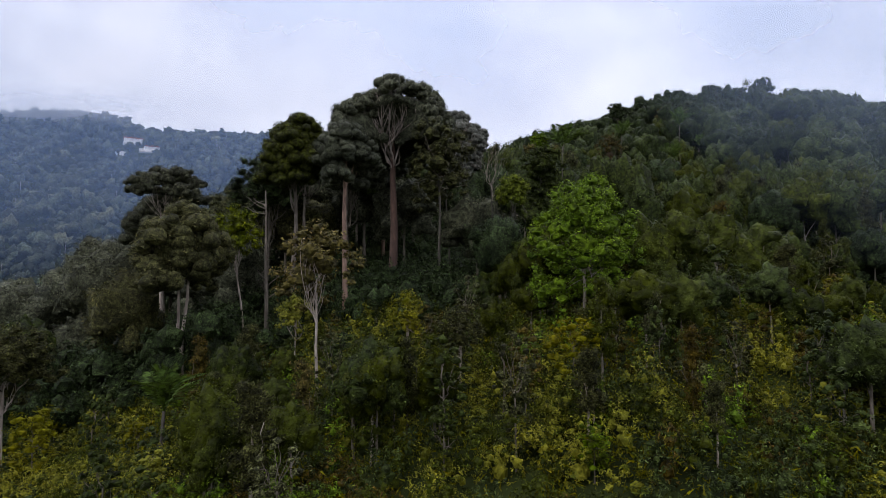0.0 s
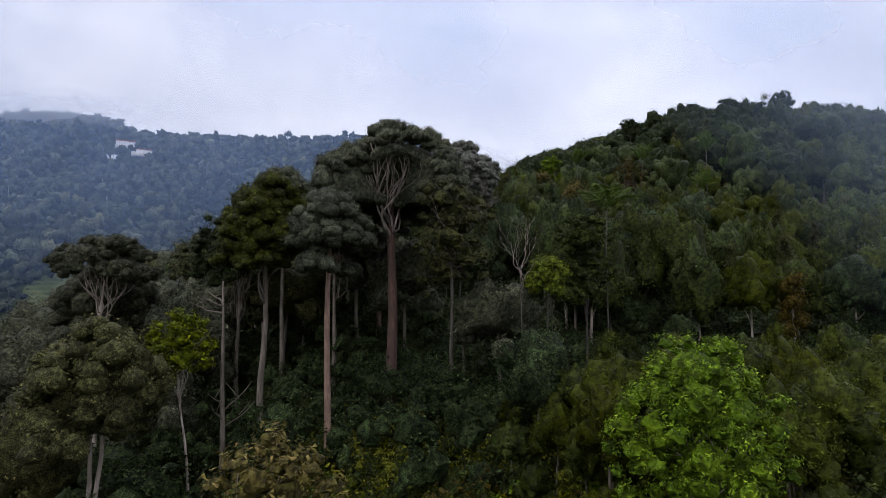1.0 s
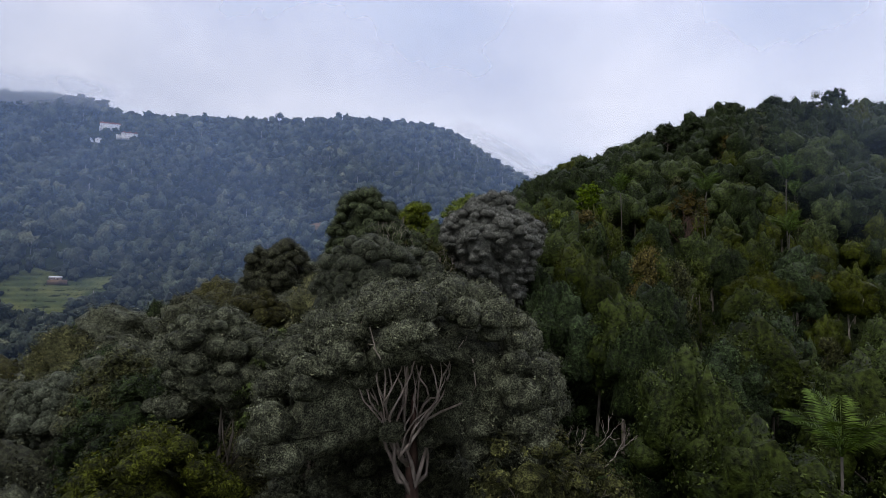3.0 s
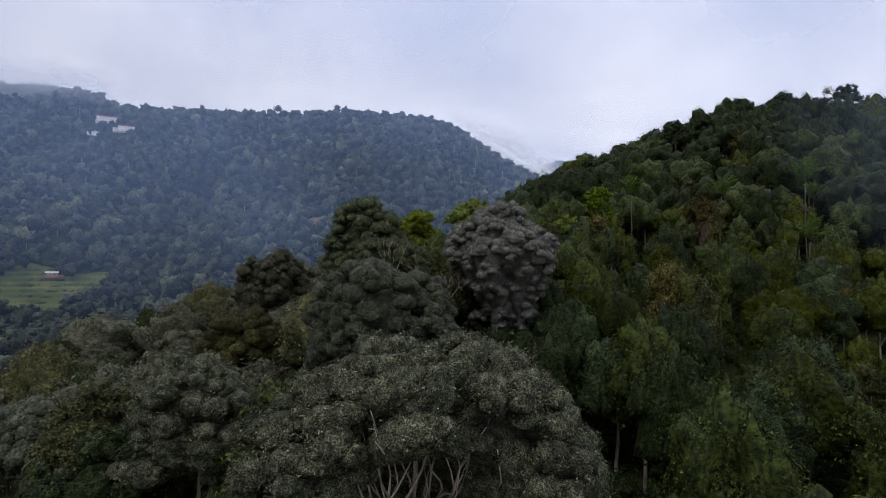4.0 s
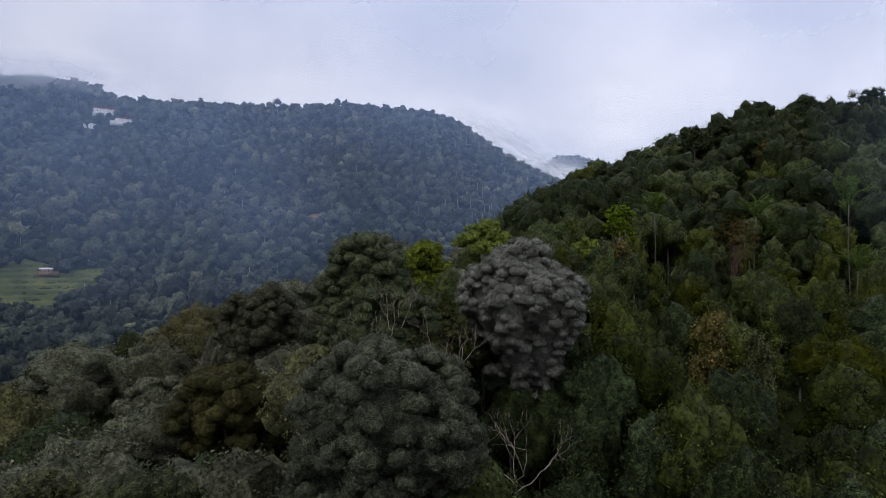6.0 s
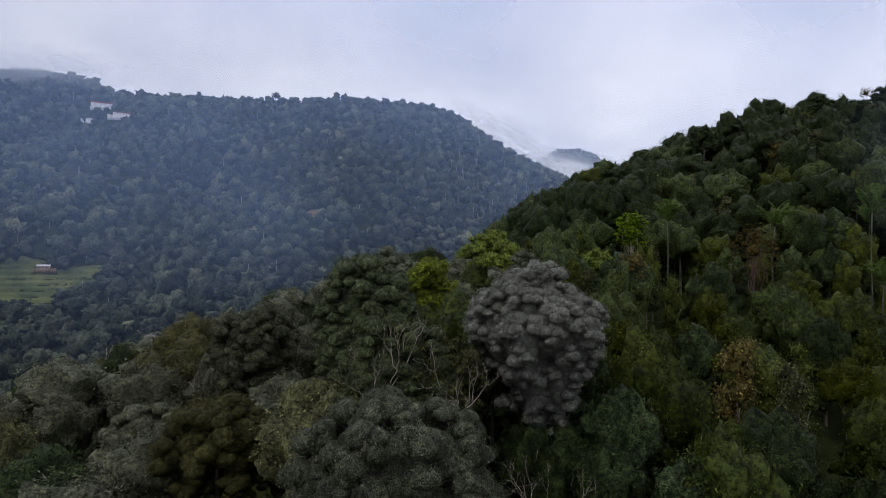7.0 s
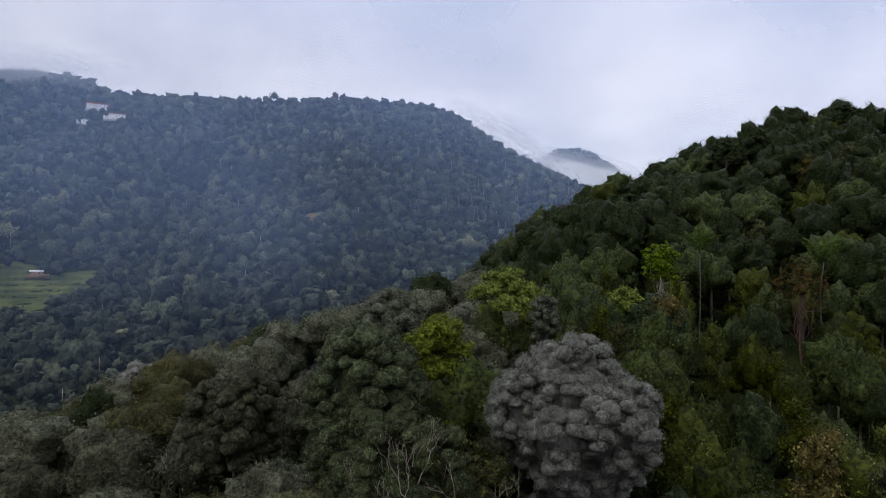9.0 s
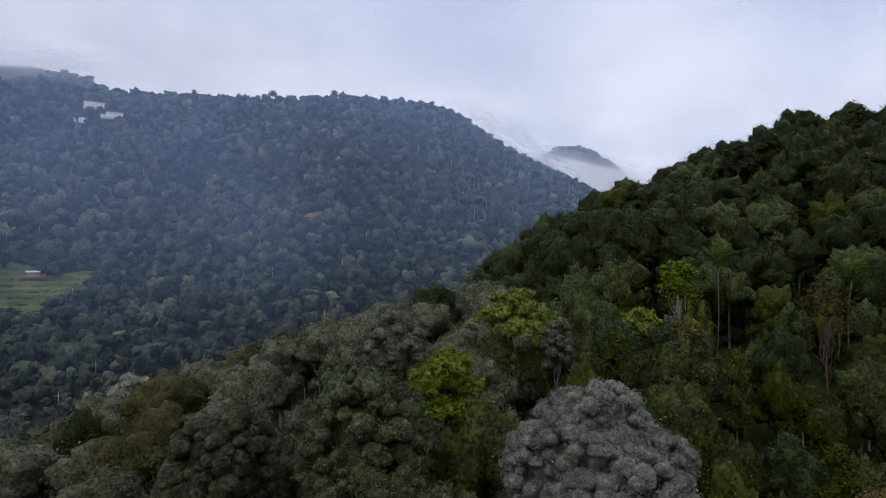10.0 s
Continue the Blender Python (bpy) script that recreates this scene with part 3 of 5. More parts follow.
def packed_crown(rng, h, R, H, zmin, r, gap, taper, leaf):
    """A crown of tightly packed round leafy heads on broad boughs, over a dark inside; also places for the limbs to reach."""
    low = max(0.16, -zmin)
    nb = int(16 + R) if taper else int(8 + R * 0.8)
    swell = 0.30 if taper else 0.17 if gap else 0.28
    D, S = spread(nb, rng, -0.6, 1.0, 1.4), 2.0 / math.sqrt(nb) * rng.uniform(0.75, 1.3, nb)
    tall = rng.uniform(0.82, 1.04, nb) if not taper and not gap else rng.uniform(0.94, 1.03, nb)

    def skin(d, inset):
        """Points of the crown's outer shape, some way inside it."""
        g = (np.sqrt(np.clip(1 - (np.arccos(np.clip(d @ D.T, -1, 1)) / S) ** 2, 0, 1)) * tall).max(1)
        p = d * (1 - swell + swell * g)[:, None] * np.where(d[:, 2:] > 0, np.array([R, R, H]), np.array([R, R, H * low]))
        n = d / np.where(d[:, 2:] > 0, np.array([R, R, H]), np.array([R, R, H * low]))
        p = p - n / np.linalg.norm(n, axis=1)[:, None] * np.asarray(inset).reshape(-1, 1)
        if gap:  # an open side under the dome, where the limbs show
            turn = np.abs(np.arctan2(d[:, 0], -d[:, 1]))
            p[:, :2] *= (1 - 0.93 * smooth((gap + 0.2 - turn) / 0.25) * smooth((0.66 - d[:, 2]) / 0.15))[:, None]
        if taper:
            p[:, :2] *= (1 - 0.2 * smooth(p[:, 2] / H))[:, None]
            u = np.clip(-p[:, 2] / (H * low), 0, 1)
            p[:, :2] *= (1 - 0.52 * smooth(u * 1.7))[:, None]
            p[:, 0] += 0.34 * R * u
        return p + np.array([0, 0, h - H])

    area = 2 * np.pi * R * (R + H) / 2 * (1 + min(1.0, low * 1.2) + max(0, low - 1) * 0.35)
    nc = int(area / (0.87 * (1.72 * r) ** 2))
    d = spread(nc, rng, -0.15 if low < 0.25 else -0.9, 1.0, 0.9)
    rc = r * rng.uniform(0.70, 1.28, nc)
    c = skin(d, rc * rng.uniform(0.35, 1.35, nc))
    keep = np.ones(nc, bool)
    if gap:
        keep = (np.abs(np.arctan2(d[:, 0], -d[:, 1])) > gap) | (d[:, 2] > 0.58)
    if taper:
        keep = (d[:, 2] > -0.35) | (np.sin(np.arctan2(d[:, 1], d[:, 0]) * 2 + d[:, 2] * 9) > -0.5)
    clumps = np.concatenate([c, rc[:, None], np.ones((nc, 1))], 1)[keep]
    for k in range(int(R * (0.6 if taper else 1.7 if gap else 1.1))):  # lesser boughs below the rim
        a, out, fall = rng.uniform(0, 6.28), R * rng.uniform(0.42, 0.86) * (0.5 if taper else 1.0), H * rng.uniform(-0.5 if taper else 0.05, 0.62 if gap else 0.45)
        if gap and abs(math.atan2(math.cos(a), -math.sin(a))) < gap + 0.15:
            continue
        q, m = R * rng.uniform(0.15, 0.26), rng.randint(6, 11)
        e = spread(m, rng, -0.1, 1.0, 1.2) * np.array([q, q, q * 0.7]) + np.array([math.cos(a) * out, math.sin(a) * out, h - H - H * low * (0.9 if low < 0.5 else 0.6) - fall * (0.6 if low < 0.5 else 0.3)])
        clumps = np.concatenate([clumps, np.concatenate([e, r * rng.uniform(0.6, 1.0, (m, 1)), np.ones((m, 1))], 1)])
    top = (clumps[:, 2] + clumps[:, 3]).max() - (h - H)
    lift = np.where(clumps[:, 2] > h - H, H / top, 1.0)
    clumps[:, 2] = h - H + (clumps[:, 2] - (h - H)) * lift
    V, T, Q = foliage_arrays(clumps, rng, leaf, 0.42, 0.96, True, per_tuft=4, wild=0.9, mop=True, centre=(0, 0, h - H))
    inner = skin(ICO[4][0], r * 2.0)
    T = np.concatenate([T, ICO[4][1] + len(V)])
    V = np.concatenate([V, inner])
    reach = skin(D[D[:, 2] > -0.2], r * 1.5)
    if gap:
        a = np.linspace(-1.15, 1.0, 9) + rng.uniform(-0.08, 0.08, 9)
        out = R * rng.uniform(0.40, 0.62, 9)
        reach = np.concatenate([np.stack([np.sin(a) * out, -np.cos(a) * out, h - H * rng.uniform(0.34, 0.60, 9)], 1), reach[:2]])
    return (V, T, Q), np.concatenate([reach, np.full((len(reach), 1), r), np.full((len(reach), 1), 0.3)], 1)


def dome_tree(label, seed, x, y, top, R, crown_h, n, r, leaf="eucalypt", bark="red", trunk_r=0.6, zmin=-0.1, limbs=6, lean=(0, 0), fork=0.5, rough=0.1, leaf_size=0.27, density=0.75, name="tree", per=9, flat=0.8, taper=False, mop=False, gap=0.0, **kw):
    rng = rs(seed)
    h = top - GROUND_AT(x, y)
    H = crown_h * (1.0 / (1.0 - zmin))
    cl = bough_clumps(rng, h - H, R, H, int(n * 0.9 * (1.7 if mop else 1.0)), r * (0.68 if mop else 0.95), zmin, rough * 0.8, int(per * (1.9 if mop else 1)), flat)
    cl[:, 0] += lean[0]
    cl[:, 1] += lean[1]
    HEROES.append((x, y, R * 0.85))
    if mop and flat > 0.6:
        leaf_size = max(leaf_size, 0.16)
        crown, cl = packed_crown(rng, h, R, H, zmin, r * 1.08, gap, taper, leaf_size)
        for q in (crown[0], cl):
            q[:, 0] += lean[0]
            q[:, 1] += lean[1]
        kw["leaves"] = crown
        fork = max(fork, 0.6)
        kw.setdefault("limb_from", 0.9)
    return put_down(tree(name, label, rng, h, trunk_r, bark, leaf, cl, leaf_size, density, fork, limbs, lean, mop=mop, **kw), x, y)


HEROES = []
dome_tree("towering grey-green tree with domed crown and red-brown trunk", 11, -7.8, 89.5, 64.9, 10.6, 10.6, 560, 0.95, trunk_r=0.75, zmin=0.0, limbs=11, fork=0.64, limb_r=0.2, twigs=3, arc=0.06, limb_bark="pale", rough=0.05, lean=(0.0, 2.0), gap=0.62, limb_from=0.9, per=7, mop=True, core=0.90, wild=0.45, fine=1, leaf_size=0.12, density=0.38)
dome_tree("tall tree with small grey-green crown on pinkish trunk", 12, -12.8, 76.5, 54.0, 4.6, 7.6, 150, 0.85, leaf="sage", bark="pink", trunk_r=0.40, limbs=6, fork=0.74, zmin=-0.35, limb_r=0.25, mop=True, core=0.88, wild=0.45, fine=1, leaf_size=0.15, density=0.40)
dome_tree("dense green broadleaf tree with rounded crown", 13, -21.0, 83, 57.0, 5.2, 12, 190, 0.85, leaf="golden", bark="grey", trunk_r=0.45, zmin=-0.7, mop=True)
dome_tree("flat-topped grey-green tree with layered open crown", 14, -42.5, 89, 51.0, 6.8, 6.0, 110, 0.95, leaf="eucalypt", bark="pale", trunk_r=0.35, zmin=-0.1, rough=0.22, limbs=6, fork=0.7, limb_from=0.92, per=6, flat=0.42, limb_r=0.22, mop=True, core=0.86, wild=0.45, fine=1, leaf_size=0.15, density=0.5)
dome_tree("olive-green tree with clumped round crown and twin pale stems", 15, -29.5, 66, 41.5, 5.4, 11.0, 110, 1.0, leaf="tawny", bark="pale", trunk_r=0.26, stems=2, zmin=-0.6, fork=0.5, limbs=5, mop=True)
dome_tree("slender light-green tree on leaning pale trunk", 16, -24.0, 73, 41.2, 2.7, 6.5, 36, 0.75, leaf="lime", bark="pale", trunk_r=0.16, zmin=-0.9, limbs=3, lean=(-1.8, 0), fork=0.62, leaf_size=0.3)
dome_tree("russet-tinged olive tree with pale branching stem", 17, -10.3, 47.8, 37, 3.3, 8.0, 60, 0.7, leaf="russet", bark="pale", trunk_r=0.16, zmin=-0.8, limbs=8, rough=0.22, leaf_size=0.3, density=0.5, core=0.6)
dome_tree("bright green leafy tree standing above the brush", 18, 12.3, 51, 40, 4.8, 11.5, 150, 0.75, leaf="bright", bark="pale", trunk_r=0.2, zmin=-0.8, limbs=9, rough=0.2, leaf_size=0.17, density=0.5, core=0.7)
dome_tree("olive tree with tangled bare pale branches", 19, -0.5, 85, 57, 4.8, 15, 80, 0.95, leaf="olive", bark="dim", limb_bark="pale", trunk_r=0.24, zmin=-0.9, fork=0.76, limbs=16, rough=0.3, density=0.45, core=0.65)
dome_tree("silver-grey tree with cauliflower-like clumped crown", 20, 3.4, 150, 79, 9.0, 26.5, 360, 0.82, taper=True, leaf="silver", bark="dim", trunk_r=0.55, zmin=-2.0, limbs=12, rough=0.04, fork=0.45, limb_r=0.22, limb_from=0.7, mop=True, core=0.90, wild=0.45, fine=1, leaf_size=0.12, density=0.38)
dome_tree("grey-green tree with broad domed crown", 21, -12.3, 120.5, 69.8, 8.8, 15, 440, 0.95, leaf="sage", bark="pink", trunk_r=0.45, zmin=-0.7, limbs=5, limb_r=0.2, limb_bark="pale", per=7, mop=True, core=0.90, wild=0.45, fine=1, leaf_size=0.12, density=0.38)
dome_tree("grey-green tree with pale bare branches showing in its crown", 22, -13.5, 143, 73, 7.5, 12, 150, 1.05, leaf="dusk", bark="pale", trunk_r=0.36, zmin=-0.3, limbs=12, rough=0.12, limb_r=0.24, limb_from=0.6, mop=True, core=0.88, wild=0.45, fine=1, leaf_size=0.15, density=0.40)
dome_tree("silvery grey-green tree with clumped crown", 23, -24.5, 103, 62.5, 4.8, 10, 180, 0.95, leaf="eucalypt", bark="grey", trunk_r=0.4, zmin=-0.6, per=7, mop=True, core=0.90, wild=0.45, fine=1, leaf_size=0.12, density=0.38)
dome_tree("grey-green tree with dense uneven clumped crown", 24, -18, 153, 80.0, 6.8, 18, 210, 1.1, leaf="dusk", bark="grey", trunk_r=0.45, zmin=-0.8, mop=True, core=0.86, wild=0.45, fine=1, leaf_size=0.22, density=0.5)
dome_tree("grey-green tree with rounded crown on the ridge", 25, -18, 191, 81.5, 7.2, 13, 110, 1.15, leaf="sage", bark="grey", trunk_r=0.4, zmin=-0.6, mop=True, core=0.88, wild=0.45, fine=1, leaf_size=0.3, density=0.34)
dome_tree("yellow-green tree with layered bright crown", 26, 3, 195, 85.0, 7.2, 10, 150, 0.9, leaf="lime", bark="grey", trunk_r=0.3, zmin=-0.4, limbs=5, limb_from=0.95, rough=0.28, leaf_size=0.2, flat=0.42)
dome_tree("yellow-green tree with low bright crown", 27, -10, 166, 79.5, 4.6, 11.0, 130, 0.8, leaf="lime", bark="grey", trunk_r=0.3, zmin=-1.2, limbs=4, limb_from=0.95, rough=0.28, leaf_size=0.2, flat=0.42)
dome_tree("grey-green tree with spreading crown on the flank", 28, -67, 149, 50, 7.5, 11, 90, 1.3, leaf="sage", bark="grey", trunk_r=0.4, zmin=-0.4, mop=True, core=0.88, wild=0.45, fine=1, leaf_size=0.3, density=0.34)
dome_tree("pale grey-green tree with spreading crown low on the flank", 29, -133, 276, 36, 9.0, 13, 90, 1.6, leaf="sage", bark="grey", trunk_r=0.5, zmin=-0.4, mop=True, core=0.88, wild=0.45, fine=1, leaf_size=0.3, density=0.34)
dome_tree("pale silver-green tree with domed crown on the spur", 30, -107, 287, 52, 8.4, 13, 80, 1.8, leaf="silver", bark="grey", trunk_r=0.5, zmin=-0.3, mop=True, core=0.88, wild=0.45, fine=1, leaf_size=0.3, density=0.34)


dome_tree("dark-green tree with broad dense crown behind the tall ones", 31, -31, 104, 57, 6.5, 12, 80, 1.3, leaf="dark", bark="grey", trunk_r=0.4, zmin=-0.7)
dome_tree("green tree with broad dense crown behind the tall ones", 32, -17, 103, 60.5, 6.0, 12, 80, 1.3, leaf="green", bark="grey", trunk_r=0.4, zmin=-0.7)
dome_tree("grey-green tree with spreading layered crown", 33, -47, 98, 48, 7.0, 8, 60, 1.3, leaf="eucalypt", bark="grey", trunk_r=0.4, zmin=-0.2, mop=True, core=0.88, wild=0.45, fine=1, leaf_size=0.15, density=0.40)


dome_tree("half-bare tree with pale twisted branches above thin olive foliage", 34, -8.0, 142.5, 71, 5.0, 11, 40, 0.9, leaf="olive", bark="pale", trunk_r=0.34, zmin=-0.6, limbs=6, rough=0.3, density=0.45, core=0.55, limb_r=0.2, limb_from=0.85, twigs=4, per=5)
dome_tree("reddish-brown half-dead tree with bare upright twigs", 35, 57, 197, 87.5, 4.2, 12, 40, 0.8, leaf="russet", bark="red", trunk_r=0.25, zmin=-0.9, limbs=9, rough=0.3, density=0.35, core=0.4, limb_r=0.3, limb_from=0.4, leaf_size=0.22, twigs=4)
dome_tree("slim light-green tree rising above its neighbours", 36, 35, 206.5, 90.0, 3.2, 10, 36, 0.9, leaf="bright", bark="pale", trunk_r=0.2, zmin=-0.9, limbs=8, rough=0.3, leaf_size=0.4, density=0.5)
dome_tree("dark-green tree with towering rounded crown", 37, 24, 188, GROUND_AT(24, 188) + 18, 5.5, 13, 70, 1.2, leaf="dark", bark="grey", trunk_r=0.35, zmin=-0.8, leaf_size=0.27)
dome_tree("olive-brown tree with broad domed crown on the flank", 38, -45, 128, 55, 7.5, 10, 110, 1.15, leaf="olive", bark="grey", trunk_r=0.4, zmin=-0.2, leaf_size=0.34)
dome_tree("grey-green tree with broad domed crown on the flank", 39, -33, 122, 58, 6.5, 9, 110, 1.1, leaf="dusk", bark="grey", trunk_r=0.4, zmin=-0.15, mop=True, core=0.88, wild=0.45, fine=1, leaf_size=0.15, density=0.40)
dome_tree("small silver-grey tree with narrow clumped crown", 81, 7.3, 185, 80.6, 2.6, 8, 50, 0.85, leaf="sage", bark="grey", trunk_r=0.25, zmin=-0.7, mop=True, core=0.9, wild=0.6, fine=1, leaf_size=0.22, density=0.4)
dome_tree("yellow-green tree with full rounded crown on the slope", 82, 24.8, 199, 80.4, 4.6, 9, 90, 0.9, leaf="lime", bark="grey", trunk_r=0.25, zmin=-0.7, limbs=5, rough=0.2, leaf_size=0.26)
dome_tree("tan-leaved tree with small dry crown on the slope", 83, 28.5, 188.5, 79.8, 2.6, 6, 40, 0.7, leaf="russet", bark="grey", trunk_r=0.2, zmin=-0.7, limbs=5, rough=0.25, leaf_size=0.26)
dome_tree("brownish grey-green tree with tall domed crown on the flank", 84, -37, 168, 72.5, 6.8, 13, 130, 1.1, leaf="eucalypt", bark="grey", trunk_r=0.4, zmin=-0.5, mop=True, core=0.9, wild=0.6, fine=1, leaf_size=0.2, density=0.4)
dome_tree("grey-green tree with wide domed crown low on the flank", 85, -108, 266, 44.5, 11.0, 12, 110, 1.7, leaf="sage", bark="grey", trunk_r=0.5, zmin=-0.3, mop=True, core=0.9, wild=0.6, fine=1, leaf_size=0.3, density=0.34)
dome_tree("grey-olive tree with spreading crown at the edge of the brush", 86, -38.5, 52, 28.6, 4.2, 8, 80, 0.8, leaf="olive", bark="pale", trunk_r=0.22, zmin=-0.4, limbs=6, rough=0.2, leaf_size=0.2)
dome_tree("mid-green broadleaf tree with round crown", 87, 15.2, 86, 53.0, 2.6, 12, 80, 0.75, leaf="green", bark="dim", trunk_r=0.2, zmin=-0.8, limbs=4, leaf_size=0.2)
dome_tree("small light-green tree with round crown", 88, 9.6, 80.6, 47.2, 1.9, 5, 36, 0.6, leaf="lime", bark="dim", trunk_r=0.12, zmin=-0.8, limbs=3, leaf_size=0.17)
dome_tree("grey-green tree with layered domed crown on the flank", 40, -52, 165, 58, 8.0, 10, 120, 1.25, leaf="eucalypt", bark="grey", trunk_r=0.4, zmin=-0.15, mop=True, core=0.88, wild=0.45, fine=1, leaf_size=0.15, density=0.40)
dome_tree("brownish grey-green tree with layered domed crown", 41, -36, 150, 63, 7.5, 10, 110, 1.2, leaf="tawny", bark="grey", trunk_r=0.4, zmin=-0.2, mop=True, core=0.88, wild=0.45, fine=1, leaf_size=0.15, density=0.40)


for k, (x, y, top, R) in enumerate(((1.2, 42, 29.6, 1.5), (7.0, 26, 20.5, 1.3), (4.4, 27, 20.0, 1.0), (20.5, 56, 36.5, 2.0), (-3.2, 52, 31.0, 1.4), (-7.5, 44, 27.5, 1.2), (15.5, 38, 26.0, 1.4), (-14.5, 58, 30.5, 1.6))):
    dome_tree("slim young tree with pale stem and thin olive crown", 90 + k, x, y, top, R, 4.5, 26, 0.5, leaf=("olive", "brush", "green")[k % 3], bark="pale", trunk_r=0.09, zmin=-0.9, limbs=6, rough=0.3, leaf_size=0.17, density=0.5, core=0.5, limb_r=0.4, limb_from=0.7, fork=0.7, name="slim_tree")


for k, (x, y, top, R) in enumerate(((145, 306, 143.5, 6.5), (87, 283, 126.0, 6.0), (68, 286, 116.5, 6.5), (118, 297, 134.0, 6.0), (176, 312, 149.0, 7.0), (101, 290, 128.0, 5.0), (52, 280, 109.5, 5.0), (160, 308, 143.5, 5.0))):
    dome_tree("dark-green crest tree with open rounded crown", 110 + k, x, y, top, R, 9.5, 80, 1.15, leaf="dark", bark="grey", trunk_r=0.35, zmin=-0.3, limbs=7, rough=0.25, leaf_size=0.3, density=0.55, core=0.75, flat=0.6, limb_from=0.9, fork=0.6)


for k, (x, z, R) in enumerate(((-386.0, 473.0, 10.0), (-241.0, 474.0, 7.0), (-570.0, 473.0, 7.0))):
    dome_tree("dark rounded tree standing above the far crest", 130 + k, x, 1485, z, R, 16, 60, 2.2, leaf="dark", bark="grey", trunk_r=0.6, zmin=-0.4, limbs=5, rough=0.2, leaf_size=0.9, density=0.5, core=0.8)


# ---- bare snags ----
def snag(label, seed, x, y, h, r, bark, branches, lean=(0, 0)):
    rng = rs(seed)
    ob = tagged(new("dead_tree"), label, "dead tree")
    line = bend((0, 0, -1), (lean[0], lean[1], h), rng, 0.03, 9, 0)
    part("trunk", tubes_mesh("trunk", [(line, np.linspace(r, r * 0.25, 9))], BARK[bark]), ob)
    for k in range(branches):
        u = rng.uniform(0.35, 0.95)
        a = line[0] * (1 - u) + line[-1] * u
        th, L = rng.uniform(0, 6.28), h * rng.uniform(0.06, 0.15)
        b = a + np.array([math.cos(th) * L, math.sin(th) * L, L * rng.uniform(0.3, 1.2)])
        sp = [(bend(a, b, rng, 0.12, 5, 0.2), np.linspace(r * 0.3, 0.02, 5))]
        c = (a + b) / 2
        sp.append((bend(c, c + rng.normal(0, L * 0.3, 3) + np.array([0, 0, L * 0.4]), rng, 0.1, 4, 0.1), np.linspace(r * 0.16, 0.015, 4)))
        part("branch", tubes_mesh("branch", sp, BARK[bark], 5), ob)
    return put_down(ob, x, y)


snag("bare reddish-grey dead tree with broken branches", 41, -23, 77, 21.5, 0.34, "grey", 7, (-0.5, 0))


def bare_tree(label, seed, x, y, top, r, spread_, low=0.80):
    """A half-dead tree: a trunk that forks again and again into twisted pale branches."""
    rng = rs(seed)
    ob = tagged(new("dead_tree"), label, "dead tree")
    h = top - GROUND_AT(x, y)
    fork = h * low
    part("trunk", tubes_mesh("trunk", [(bend((0, 0, -1), (0, 0, fork), rng, 0.03, 9, 0), np.linspace(r, r * 0.6, 9))], BARK["dim"]), ob)
    for k in range(5):
        a = k * 1.257 + rng.uniform(-0.4, 0.4)
        specs, tips = [], [(np.array([0, 0, fork * rng.uniform(0.82, 1.0)]), np.array([math.cos(a) * spread_, math.sin(a) * spread_, 1.0]), (h - fork) * 0.55, r * 0.42)]
        for level in range(5):
            fresh = []
            for p, d, L, q in tips:
                d = d / np.linalg.norm(d)
                e = p + d * L * rng.uniform(0.7, 1.2)
                specs.append((bend(p, e, rng, 0.17, 7, 0.08), np.linspace(q, q * 0.6, 7)))
                for j in range(2):
                    fresh.append((e, d + rng.normal(0, 0.45, 3) + np.array([0, 0, 0.18]), L * 0.70, q * 0.62))
            tips = fresh
        part("branch", tubes_mesh("branch", specs, BARK["pale"], 5), ob)
    return put_down(ob, x, y)


bare_tree("half-dead tree with pale twisted bare branches", 44, -14.0, 137.5, 71.3, 0.15, 0.7, 0.80)
bare_tree("half-dead tree with sprawling pale bare branches", 45, -6.8, 138.5, 69.5, 0.15, 1.2, 0.80)
bare_tree("bare pale tree with twisted branches beside the tall crown", 46, 0.8, 87, 56.0, 0.16, 1.0, 0.82)
bare_tree("leaning bare dead tree on the wooded flank", 47, -46.6, 174, 60.5, 0.18, 1.3)
bare_tree("bare dead tree with long pale crooked branches", 48, -0.5, 128, 61.0, 0.11, 1.4, 0.70)
bare_tree("half-bare pale tree leaning over the slope", 49, 6.8, 80, 50.4, 0.10, 0.35, 0.80)


# ---- palms ----
def frond_mesh(rng, L, droop):
    u = np.linspace(0, 1, 11)
    line = np.stack([L * (u * 0.92), np.zeros(11), L * (0.55 * u - droop * u * u)], 1)
    V, F, cap = tube(line, np.linspace(0.05, 0.012, 11), 5)
    Vs, Q, T, off = [V], [F], [cap], len(V)
    for k in range(30):
        t = 0.12 + 0.88 * k / 30
        p = np.array([np.interp(t, u, line[:, i]) for i in range(3)])
        for side in (-1, 1):
            ll = L * 0.26 * math.sin(math.pi * (0.12 + 0.8 * t)) + 0.1
            tip = p + np.array([ll * 0.55, side * ll, -ll * rng.uniform(0.25, 0.55)])
            w = np.array([0.06, 0, 0.0])
            mid = (p + tip) / 2 + np.array([0, 0, ll * 0.10])
            Vs.append(np.array([p, mid + w, tip, mid - w]))
            Q.append(np.array([[off, off + 1, off + 2, off + 3]]))
            off += 4
    return link_mesh("frond", np.concatenate(Vs), [np.concatenate(Q), np.concatenate(T)], [LEAF["frond"]])


